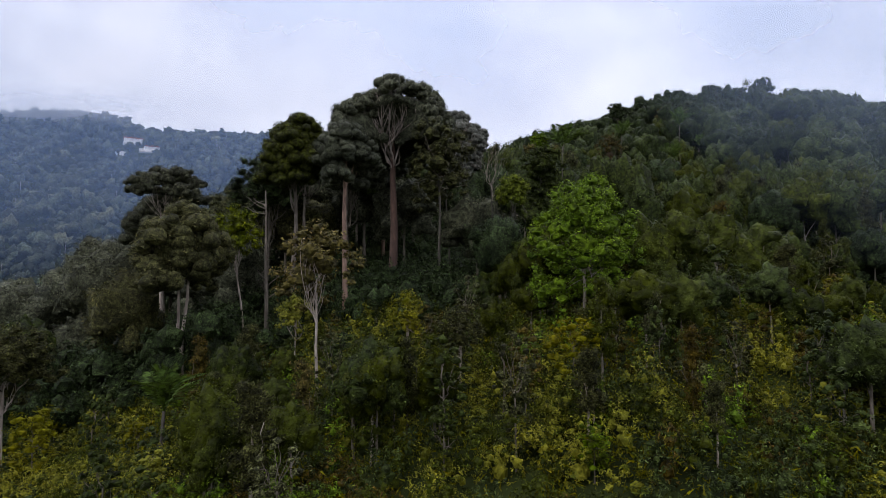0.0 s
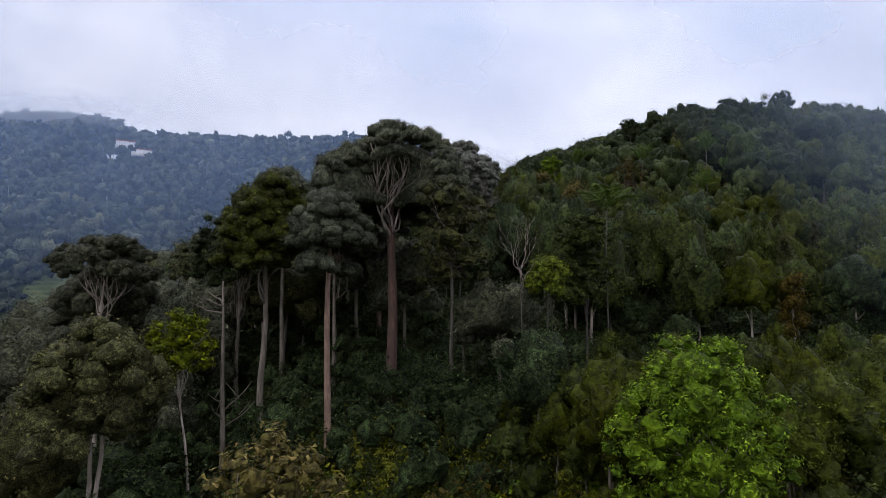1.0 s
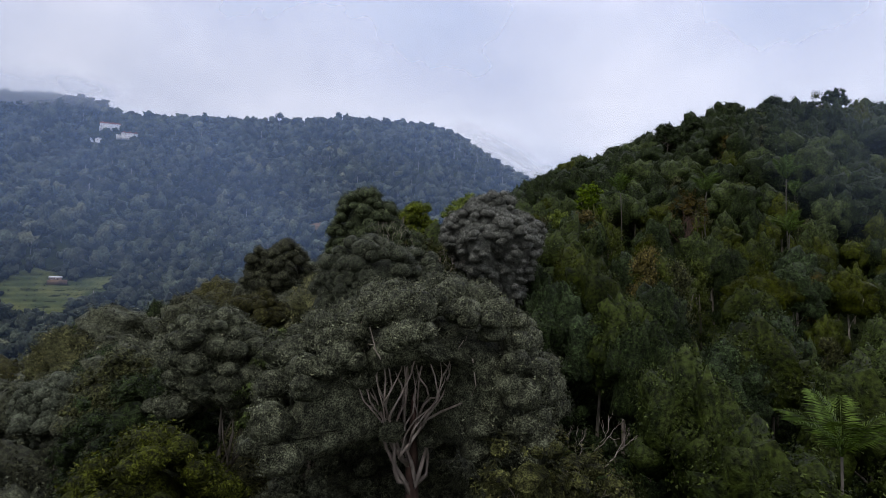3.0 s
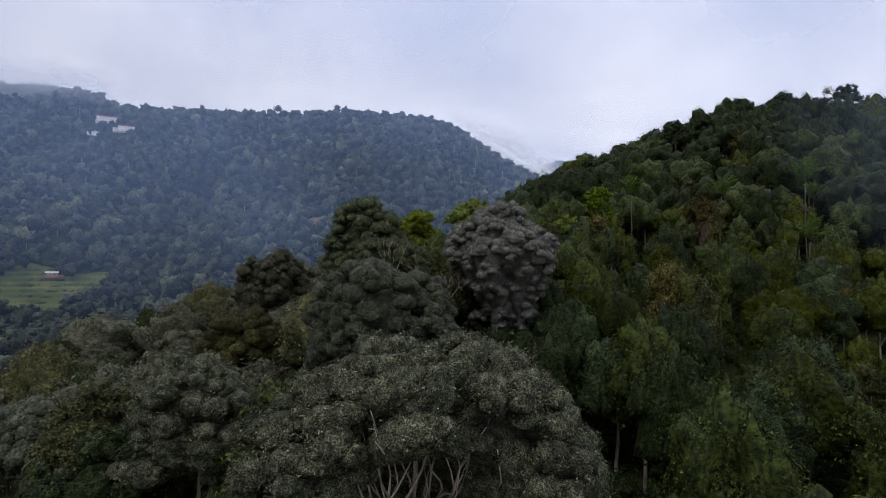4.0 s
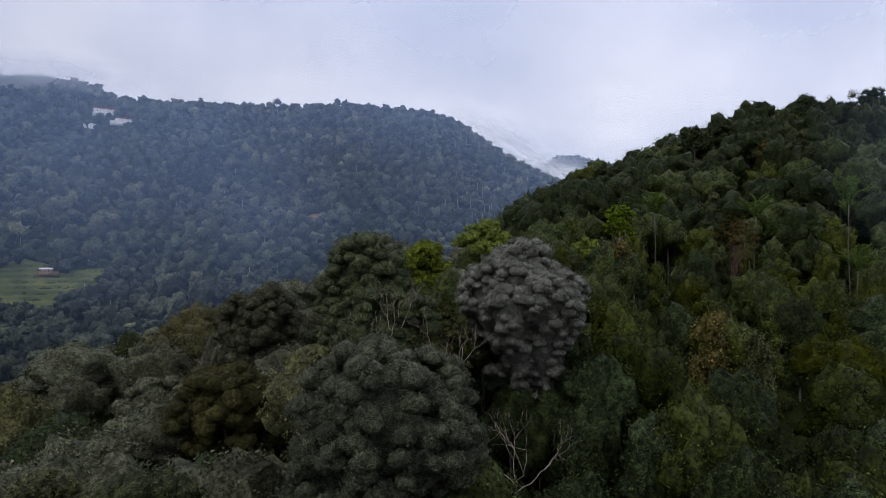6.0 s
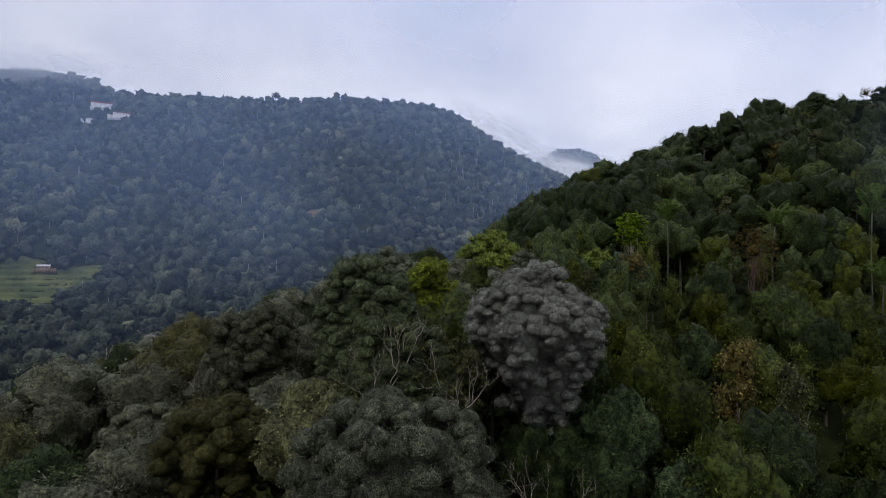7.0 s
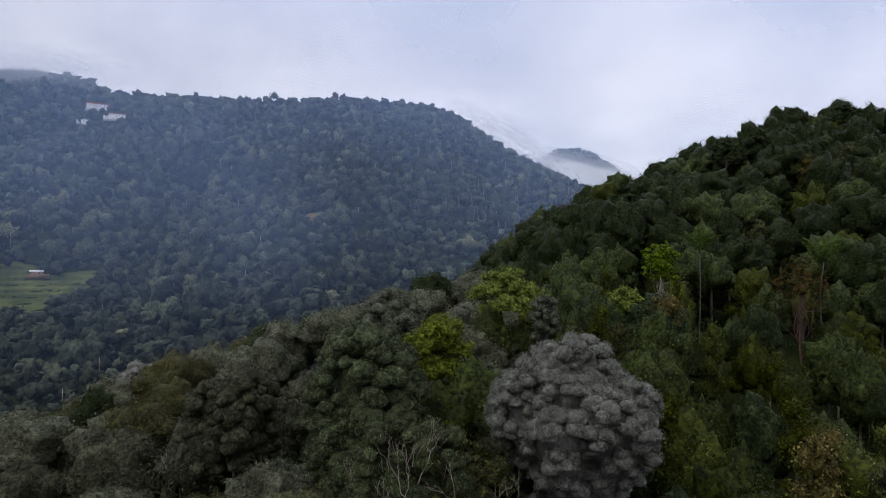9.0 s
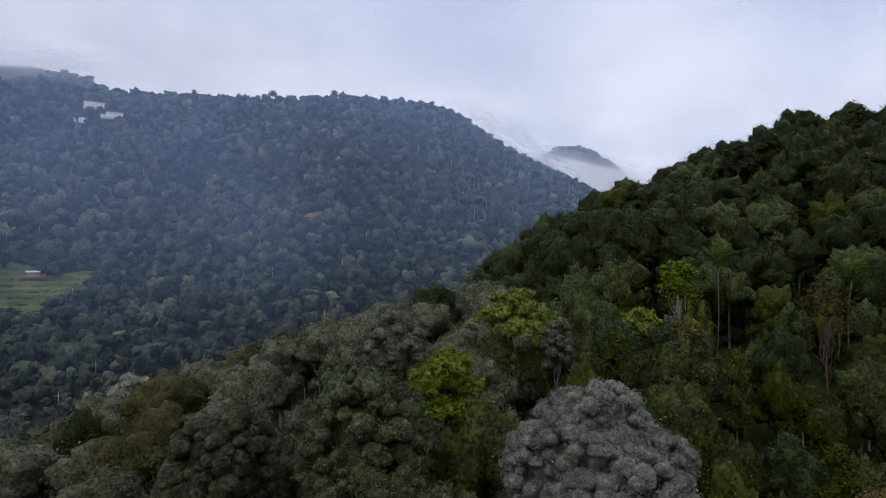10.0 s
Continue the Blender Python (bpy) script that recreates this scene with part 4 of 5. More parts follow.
def palm(label, seed, x, y, top, L=4.2, fronds=11, r=0.11):
    rng = rs(seed)
    ob = tagged(new("palm"), label, "palm", "palms on the slope")
    h = top - GROUND_AT(x, y) - L * 0.25
    part("trunk", tubes_mesh("trunk", [(bend((0, 0, -1), (0.3, 0.2, h), rng, 0.03, 7, 0), np.linspace(r * 1.3, r, 7))], BARK["dim"]), ob)
    shapes = [frond_mesh(rng, L, d) for d in (0.45, 0.7, 0.95)]
    for k in range(fronds):
        f = part("frond", shapes[k % 3], ob)
        f.matrix_basis = pose(0.3, 0.2, h, 0, rng.uniform(-88, -34), k * 137.5 + rng.uniform(-12, 12))
    return put_down(ob, x, y)


palm("tall feathery palm rising over the slope", 51, 18.3, 88.7, 54.4, 4.6, 8, 0.08)
palm("feathery palm on the hillside", 52, 81, 196, 90.0, 6.5)
palm("feathery palm on the hillside", 53, 61.7, 197.6, 87.0, 6)
palm("feathery palm on the hillside", 54, 44, 209.8, 88.5, 6)
palm("feathery palm among the trees of the hill", 55, 100, 222, GROUND_AT(100, 222) + 15, 6)
palm("feathery palm among the trees of the hill", 57, 82, 214, GROUND_AT(82, 214) + 15, 6)
palm("feathery palm on the hillside", 58, 74, 184, GROUND_AT(74, 184) + 19, 6)
palm("low palm with arching fronds in the brush", 56, -21.5, 45, 22.6, 3.8, 11, 0.12)


# ---- forest kinds, built once and copied ----
def kind_of(seed, label, shape, h, R, ch, leaf, bark, trunk_r, leaf_size, share):
    """A forest tree: tapered trunk, a few limbs and a crown of leafy hulls."""
    rng = rs(seed)
    ob = tagged(new("tree"), label, "tree", "forest trees")
    line = bend((0, 0, -1.5), (rng.normal(0, 0.25), rng.normal(0, 0.25), h - ch * 0.45), rng, 0.03, 8, 0)
    part("trunk", tubes_mesh("trunk", [(line, np.linspace(trunk_r * 1.2, trunk_r * 0.4, 8))], BARK[bark], 7), ob)
    for k in range(2):
        a = k * 2.6 + rng.uniform(-0.5, 0.5)
        foot = line[4 + k % 3]
        tip = np.array([math.cos(a) * R * 0.6, math.sin(a) * R * 0.6, h - ch * rng.uniform(0.25, 0.6)])
        part("limb", tubes_mesh("limb", [(bend(foot, tip, rng, 0.15, 7, 0.2), np.linspace(trunk_r * 0.4, 0.03, 7))], BARK[bark], 5), ob)
    V, T, Q = hull_crown(rng, shape, h, R, ch, leaf_size, share)
    me = link_mesh("crown", V, [T, Q], [LEAF[leaf]], None, np.arange(len(V)) >= Q.min())
    me.polygons.foreach_set("use_smooth", np.arange(len(me.polygons)) < len(T))
    part("crown", me, ob)
    return ob


SHAPES = {"wide": ((4.6, 8.0), (5.1, 7.6), (4.2, 9.0)), "full": ((4.2, 10.0), (4.7, 9.0), (3.6, 11.0)), "thin": ((2.7, 9.5), (3.2, 8.8), (2.3, 10.5))}
SORTS = (("green", "full", "mid-green forest tree with dense crown"), ("dark", "full", "dark-green forest tree with dense crown"), ("olive", "thin", "slim olive-green forest tree with loose crown"), ("eucalypt", "wide", "grey-green forest tree with rounded clumpy crown"), ("moss", "full", "yellowish-green forest tree with leafy crown"), ("russet", "thin", "brownish olive forest tree with thin crown"), ("tawny", "wide", "brownish-olive forest tree with rounded clumpy crown"), ("slim", "thin", "slim yellowish-green forest tree with loose crown"))
KINDS = {}
for k, (sort, shape, label) in enumerate(SORTS):
    leaf = {"slim": "moss"}.get(sort, sort)
    KINDS[sort] = []
    for j, (R, ch) in enumerate(SHAPES[shape]):
        KINDS[sort].append(kind_of(100 + 10 * k + j, label, shape, 14, R, ch, leaf, ("grey", "pale", "grey")[j], 0.2, 0.24, 4600))
used = set()
planted = []
distant = []


def plant(sort, x, y, size, rng, girth=1.0, young=False):
    src = KINDS[sort][rng.randint(3)]
    m = pose(x, y, GROUND_AT(x, y), 0, 0, rng.uniform(0, 360)) @ Matrix.Diagonal((girth * size * rng.uniform(0.85, 1.15), girth * size * rng.uniform(0.85, 1.15), size, 1))
    if not young and (y > 196 or x < -80 or x > 85 or len(planted) > 235):
        distant.append((sort, x, y, size, girth))
        return
    if src.name not in used:
        used.add(src.name)
        src.matrix_basis = m
        return
    ob = copy_thing(src, Matrix())
    ob.matrix_basis = m
    if young:
        ob.name = "young_tree"
        tagged(ob, category="young tree", group="young trees on the slope")
    else:
        planted.append(ob)


def clear_of(x, y, extra=0.0):
    return all((x - a) ** 2 + (y - b) ** 2 > (r + extra) ** 2 for a, b, r in HEROES)


rng = rs(5)
flank = []
for gy_ in np.arange(72, 376, 8.0):
    for gx_ in np.arange(-230, 290, 8.0):
        x, y = gx_ + rng.uniform(-3.6, 3.6), gy_ + rng.uniform(-3.6, 3.6)
        u, pick = rng.uniform(), rng.uniform()
        if abs(x + 5) > 0.82 * y + 15 or not clear_of(x, y) or (-27 < x < 4 and 60 < y < 90) or (-3 < x < 17 and 92 < y < 148):
            continue
        s = 0.25 * x + 0.97 * y
        if x > 20 and y > 322 + 0.4 * min(max(x - 60, 0), 250):
            continue
        if x < 8:  # ridge and its left flank, crowns kept apart
            if x < -30 - 0.55 * y or any((x - a) ** 2 + (y - b) ** 2 < 125 for a, b in flank[-70:]):
                continue
            flank.append((x, y))
            sort = "eucalypt" if pick < 0.62 else "tawny" if pick < 0.80 else "dark" if pick < 0.92 else "green"
            size = rng.uniform(1.4, 1.9) if y > 95 else rng.uniform(0.9, 1.25)
            size *= 0.8 if 150 < y < 235 and x > -34 else 1.0
        elif s > 222:  # right hill
            if u < 0.1:
                continue
            sort = "dark" if pick < 0.64 else "green" if pick < 0.91 else "moss" if pick < 0.95 else "olive" if pick < 0.99 else "russet"
            size = rng.uniform(1.1, 1.45) if rng.uniform() < 0.75 else rng.uniform(1.4, 1.75)
        else:  # right slope
            sort = "green" if pick < 0.34 else "slim" if pick < 0.56 else "olive" if pick < 0.66 else "dark" if pick < 0.78 else "moss" if pick < 0.985 else "russet"
            if 82 < y < 135 and x < 40 and sort in ("moss", "slim"):
                sort = "dark" if pick < 0.5 else "green"
            size = rng.uniform(0.5, 0.85) if y < 98 else rng.uniform(1.25, 1.7) if x < 38 else rng.uniform(0.95, 1.35)
        size *= 1.0 + 0.08 * float(smooth((x - 85) / 25))
        plant(sort, x, y, size, rng, 0.82 if x > 8 and s < 222 else 1.0)
rng = rs(15)
for x, y, size in ((1.5, 145.5, 1.0), (6.5, 146, 0.95), (4.5, 142, 0.9), (8.5, 151, 1.0), (9, 137, 1.3), (13, 146, 1.35), (6, 128, 1.15), (16, 134, 1.3), (11, 157, 1.4), (-14, 160, 1.75), (-6.0, 160.5, 1.75), (-10, 156.5, 1.7), (-1.5, 189, 1.5), (6, 190, 1.4), (11, 183, 1.4), (63, 195, 1.1), (71, 180, 1.0), (56, 207, 1.1), (90, 200, 1.1)):
    plant("dark" if y < 158 and x > 0 else "green", x, y, size, rng)
for k in range(130):
    y = rng.uniform(30, 78)
    x = rng.uniform(-0.42 * y, 0.85 * y + 4)
    if not clear_of(x, y, 0.5) or (y > 58 and x < 3):
        continue
    plant(("moss", "slim", "green", "moss", "slim", "russet", "moss", "olive")[rng.randint(8)], x, y, rng.uniform(0.30, 0.55), rng, young=True)
for k in range(60):
    y = rng.uniform(54, 86)
    x = rng.uniform(7, 0.62 * y)
    if clear_of(x, y, 0.3):
        plant(("moss", "slim", "moss", "green")[rng.randint(4)], x, y, rng.uniform(0.45, 0.75), rng, young=True)
for sort in KINDS:
    for src in KINDS[sort]:
        if src.name not in used:
            for o in (*src.children_recursive, src):
                bpy.data.objects.remove(o)

# the forest further back, one mesh for each foliage
WORDS = {"green": "mid-green", "dark": "dark-green", "olive": "olive-green", "eucalypt": "grey-green", "moss": "yellowish-green", "russet": "brownish", "slim": "slim green", "tawny": "brownish-olive"}
for sort, shape, _ in SORTS:
    rows = [d for d in distant if d[0] == sort]
    if not rows:
        continue
    rng = rs(len(sort) * 7 + 61)
    protos = []
    for R, ch in SHAPES[shape] * 2:
        V, T, Q = hull_crown(rng, shape, 14, R, ch, 0.32, 900, 2, 9)
        tv, tf, tc = tube(bend((0, 0, -1), (0, 0, 10), rng, 0.02, 4, 0), (0.22, 0.2, 0.16, 0.1), 5)
        protos.append((V, T, Q, tv, tf))
    Vs, Ts, Qs, TV, TF, marks, off, toff = [], [], [], [], [], [], 0, 0
    for _, x, y, size, girth in rows:
        V, T, Q, tv, tf = protos[rng.randint(6)]
        a, k = rng.uniform(0, 6.28), girth * rng.uniform(0.9, 1.2)
        M = np.array([[math.cos(a) * k, -math.sin(a) * k, 0], [math.sin(a) * k, math.cos(a) * k, 0], [0, 0, 1]]) * size
        o = np.array([x, y, GROUND_AT(x, y)])
        Vs.append(V @ M.T + o)
        Ts.append(T + off)
        Qs.append(Q + off)
        marks.append(np.arange(len(V)) >= Q.min())
        off += len(V)
        TV.append(tv @ M.T + o)
        TF.append(tf + toff)
        toff += len(tv)
    leaf = {"slim": "moss"}.get(sort, sort)
    nT, nQ = sum(map(len, Ts)), sum(map(len, Qs))
    me = link_mesh("forest", np.concatenate(Vs + TV), [np.concatenate(Ts), np.concatenate(Qs), np.concatenate(TF) + off], [LEAF[leaf], BARK["grey"]], np.repeat([0, 0, 1], [nT, nQ, sum(map(len, TF))]), np.concatenate(marks + [np.zeros(toff, bool)]))
    me.polygons.foreach_set("use_smooth", np.arange(len(me.polygons)) < nT)
    tagged(new("forest", me), WORDS[sort] + " trees of the forest covering the hill", "forest", kind="stuff")

# ---- saplings and brush of the near slope ----
def sapling(seed, label, h, R, n, r, leaf, density=0.36):
    rng = rs(seed)
    cl = crown_clumps(rng, h * 0.56, R, h * 0.46, int(n * 1.4), r * 0.9, -0.95, 0.35)
    return tree("sapling", label, rng, h, 0.05 + h * 0.005, "grey", leaf, cl, 0.22, density * 0.95, 0.6, 3, fine=False, core=0.6, slim=0.5, group="saplings on the slope", category="sapling", sides=4)


SAPS = [sapling(201, "slender green sapling with pale stem", 6.5, 1.5, 18, 0.55, "green"), sapling(202, "slender olive sapling with pale stem", 7.5, 1.6, 18, 0.55, "olive"), sapling(203, "leafy light-green sapling in the brush", 5.0, 1.4, 16, 0.55, "bright"), sapling(204, "brownish sapling with thin foliage", 6.0, 1.3, 15, 0.5, "russet"), sapling(205, "broad green sapling with large leaves", 5.5, 1.9, 20, 0.65, "brush")]
rng = rs(9)
first = set()
made = 0
while made < 120:
    y = rng.uniform(17, 92)
    x = rng.uniform(-0.8 * y - 8, 0.85 * y + 10)
    if x < -28 and y > 62 or not clear_of(x, y, -1.5) or (y > 70 and x < 8):
        continue
    k = rng.choice(5, p=(0.30, 0.25, 0.10, 0.10, 0.25))
    size = rng.uniform(0.55, 1.15) * (0.75 if y < 30 else 1.0)
    m = pose(x, y, GROUND_AT(x, y), 0, 0, rng.uniform(0, 360)) @ Matrix.Diagonal((size * rng.uniform(0.8, 1.2), size * rng.uniform(0.8, 1.2), size, 1))
    if k in first:
        copy_thing(SAPS[k], Matrix()).matrix_basis = m
    else:
        SAPS[k].matrix_basis = m
        first.add(k)
    made += 1

rng = rs(6)
b2y = np.concatenate([rng.uniform(80, 235, 1000), rng.uniform(80, 150, 1100), rng.uniform(66, 215, 1100), rng.uniform(62, 86, 300)])
b2x = np.concatenate([rng.uniform(-5, 1, 2100) + rng.uniform(0, 1, 2100) * (0.72 * b2y[:2100] + 5), rng.uniform(-1, 0.08, 1100) * (0.35 * b2y[2100:3200] + 15), -0.9 * b2y[3200:] + rng.uniform(0, 1, 300) * (0.55 * b2y[3200:])])
b2r = rng.uniform(1.2, 2.5, 3500)
b2z = height(b2x, b2y) + b2r * 0.4 + rng.uniform(0, 3.0, 3500) * np.where(b2x < -15, 2.2, 1.0)
V, T, Q = foliage_arrays(np.stack([b2x, b2y, b2z, b2r], 1), rng, 0.34, 0.22, 0.72, False, 1.2, per_tuft=5)
tagged(new("undergrowth", link_mesh("undergrowth", V, [T, Q], [LEAF["dark"]], None, np.arange(len(V)) >= Q.min())), "dark green undergrowth beneath the hillside trees", "undergrowth", kind="stuff")

# thicket under the trees of the hill and its crest
hx_ = rng.uniform(15, 215, 750)
hy_ = 295 + 0.4 * np.clip(hx_ - 60, 0, 250) + rng.uniform(-75, 18, 750)
hr_ = rng.uniform(2.2, 3.8, 750)
hz_ = height(hx_, hy_) + rng.uniform(0.5, 8.5, 750)
V, T, Q = foliage_arrays(np.stack([hx_, hy_, hz_, hr_], 1), rng, 0.7, 0.35, 0.7, False, 1.2, per_tuft=5)
tagged(new("thicket", link_mesh("thicket", V, [T, Q], [LEAF["dark"]], None, np.arange(len(V)) >= Q.min())), "dark thicket under the trees of the hill crest", "undergrowth", kind="stuff")

# bushes: upright sprays round a few leaning stems, sorted by foliage
BRUSH = (("brush", 0.27, "dense olive undergrowth covering the slope"), ("moss", 0.36, "yellowish-green leafy bushes covering the slope"), ("green", 0.22, "mid-green leafy bushes covering the slope"), ("russet", 0.07, "brownish dry bushes among the green undergrowth"), ("bright", 0.08, "light-green bushes among the undergrowth"))
n = 3400
by = 10 + 95 * rng.uniform(0, 1, n) ** 1.15
bx = rng.uniform(-1, 1, n) * (0.82 * by + 14) + 2
ok = (by < 85) | (bx > 0)
bx, by = bx[ok], by[ok]
wide = rng.uniform(-25, 70, 900)
aside = rng.uniform(-1, 1, 900) * (0.5 * np.maximum(wide, 0) + 62)
keep = (np.abs(aside) > 0.82 * wide + 14) | (wide < 10)
bx, by = np.concatenate([bx, aside[keep]]), np.concatenate([by, wide[keep]])
mood = 0.5 + 0.42 * waves(bx, by, 16, 21) + rng.normal(0, 0.22, len(bx))
rank = mood.argsort().argsort() / len(bx)
start = 0.0
for leaf, share, label in BRUSH:
    rows = []
    for i in np.where((rank >= start) & (rank < start + share))[0]:
        tall = rng.uniform(0.8, 2.4) if rng.uniform() < 0.75 else rng.uniform(2.2, 3.8)
        for j in range(3):
            u = (j + rng.uniform(0.2, 0.8)) / 3
            w = 0.95 * (1 - u) + 0.40
            x, y = bx[i] + rng.normal(0, 0.55) * (1.3 - u), by[i] + rng.normal(0, 0.55) * (1.3 - u)
            rows.append((x, y, GROUND_AT(x, y) + 0.2 + u * tall, w * rng.uniform(0.7, 1.15), 1.0))
    start += share
    rows = np.array(rows)
    close = (rows[:, 1] < 55) & (rows[:, 1] > 12) & (np.abs(rows[:, 0]) < 0.82 * rows[:, 1] + 14)
    packs = []
    for sub, size, fill, core in ((rows[close], 0.16, 0.33, 0.42), (rows[~close], 0.33, 0.34, 0.5)):
        V, T, Q = foliage_arrays(sub, rng, size, fill, core, False, 1.25, slim=0.5, per_tuft=6)
        packs.append((V, T, Q))
    n0 = len(packs[0][0])
    marks = np.concatenate([np.arange(len(V)) >= Q.min() for V, T, Q in packs])
    me = link_mesh("undergrowth", np.concatenate([packs[0][0], packs[1][0]]), [packs[0][1], packs[1][1] + n0, packs[0][2], packs[1][2] + n0], [LEAF[leaf]], None, marks)
    tagged(new("undergrowth", me), label, "undergrowth", kind="stuff")

# tall blades and sprays between the bushes
n = 60000
sy = 8 + 80 * rng.uniform(0, 1, n // 20) ** 1.2
sx = rng.uniform(-1, 1, n // 20) * (0.82 * sy + 12) + 2
sh = rng.uniform(0.5, 2.6, n // 20)
k = np.repeat(np.arange(n // 20), 20)
C = np.stack([sx[k] + rng.normal(0, 0.35, n), sy[k] + rng.normal(0, 0.35, n), np.zeros(n)], 1)
C[:, 2] = height(C[:, 0], C[:, 1]) + rng.uniform(0.1, 1.0, n) * sh[k]
LV, LF = leaf_quads(C, rng.normal(0, 1, (n, 3)) * np.array([1, 1, 0.5]), 0.36, rng, slim=0.28)
tagged(new("undergrowth", link_mesh("undergrowth", LV, [LF], [LEAF["brush"]], None, np.ones(len(LV), bool))), "tall grass and thin sprays between the bushes", "undergrowth", kind="stuff")

# ---- terraced field with its hut, and a bare patch, on the far side ----
CLEARINGS = [(-466, 783, 62, 36), (-735, 1350, 34, 34), (-662, 1302, 38, 30), (-718, 1272, 20, 20), (-170, 884, 17, 13)]


def patch(name, cx_, cy_, rx_, ry_, mat, label, step=0.0, n=90):
    u = np.linspace(-1, 1, n)
    X, Y = np.meshgrid(u, u)
    k = np.sqrt(1 - 0.5 * Y * Y), np.sqrt(1 - 0.5 * X * X)
    X, Y = cx_ + rx_ * X * k[0], cy_ + ry_ * Y * k[1]
    Z = height(X, Y)
    if step:
        f = Z / step - np.floor(Z / step)
        Z = 0.55 * Z + 0.45 * (np.floor(Z / step) + smooth((f - 0.6) / 0.4)) * step + 0.6
    Z = Z + 2.2
    i = (np.arange(n - 1)[:, None] * n + np.arange(n - 1)[None, :]).ravel()
    F = np.stack([i, i + 1, i + 1 + n, i + n], 1)
    return tagged(new(name, link_mesh(name, np.stack([X.ravel(), Y.ravel(), Z.ravel()], 1), [F], [mat])), label, "field", kind="structure")


patch("terraced_field", -468, 785, 70, 42, TEA, "pale green terraced field on the far slope", 6.5)
patch("clay_patch", -170, 884, 14, 11, CLAY, "bare orange-brown clay scar among the far woods", 0.0, 20)
rng = rs(71)
hx, hy = -460 + 84 * rng.uniform(-1, 1, 5000), 787 + 52 * rng.uniform(-1, 1, 5000)
hz = height(hx, hy)
fr_ = hz / 6.5 - np.floor(hz / 6.5)
ok = (fr_ > 0.62) & (fr_ < 0.92) & (((hx + 460) / 84) ** 2 + ((hy - 787) / 50) ** 2 < 1) & (waves(hx, hy, 60, 77) > -0.25)
V, T, Q = foliage_arrays(np.stack([hx[ok], hy[ok], hz[ok] + 1.6, rng.uniform(0.8, 1.5, ok.sum())], 1)[:230], rng, 1.0, 0.3, 0.8, False, 0.8)
tagged(new("hedge_rows", link_mesh("hedge_rows", V, [T, Q], [LEAF["green"]], None, np.arange(len(V)) >= Q.min())), "dark green bushes along the field terraces", "bushes", kind="stuff")


def block(x0, x1, y0, y1, z0, z1):
    V = np.array([(x, y, z) for z in (z0, z1) for y in (y0, y1) for x in (x0, x1)], float)
    F = np.array([(0, 2, 3, 1), (4, 5, 7, 6), (0, 1, 5, 4), (2, 6, 7, 3), (0, 4, 6, 2), (1, 3, 7, 5)])
    return V, F


def block_mesh(name, blocks, mat):
    Vs, Fs = [], []
    for k, b in enumerate(blocks):
        V, F = block(*b)
        Vs.append(V)
        Fs.append(F + 8 * k)
    return link_mesh(name, np.concatenate(Vs), [np.concatenate(Fs)], [mat])


def gable_mesh(name, x0, x1, y0, y1, z0, rise, mat, eave=0.8, hip=0.0):
    """A pitched roof with its ridge along x, its slabs 0.35 m thick."""
    x0, x1, y0, y1 = x0 - eave, x1 + eave, y0 - eave, y1 + eave
    ym = (y0 + y1) / 2
    t = 0.35
    up = [(x0, y0, z0), (x1, y0, z0), (x1 - hip, ym, z0 + rise), (x0 + hip, ym, z0 + rise), (x0, y1, z0), (x1, y1, z0)]
    V = np.array(up + [(a, b, c - t) for a, b, c in up], float)
    Q = np.array([(0, 1, 2, 3), (3, 2, 5, 4), (6, 9, 8, 7), (9, 10, 11, 8), (0, 6, 7, 1), (4, 5, 11, 10)])
    T = np.array([(0, 3, 4), (1, 5, 2), (6, 10, 9), (7, 8, 11), (0, 4, 10), (0, 10, 6), (1, 7, 11), (1, 11, 5)])
    return link_mesh(name, V, [Q, T], [mat])


def windows(ob, x0, x1, y, zs, count, w=1.6, h=1.7):
    """A row of framed windows on a wall that faces -y."""
    for z in zs:
        for k in range(count):
            x = x0 + (x1 - x0) * (k + 0.5) / count
            win = part("window", block_mesh("window", [(x - w / 2 - 0.15, x + w / 2 + 0.15, y - 0.12, y + 0.02, z - 0.15, z + h + 0.15)], WHITE), ob)
            part("pane", block_mesh("pane", [(x - w / 2, x + w / 2, y - 0.16, y - 0.10, z, z + h)], PANE), win)


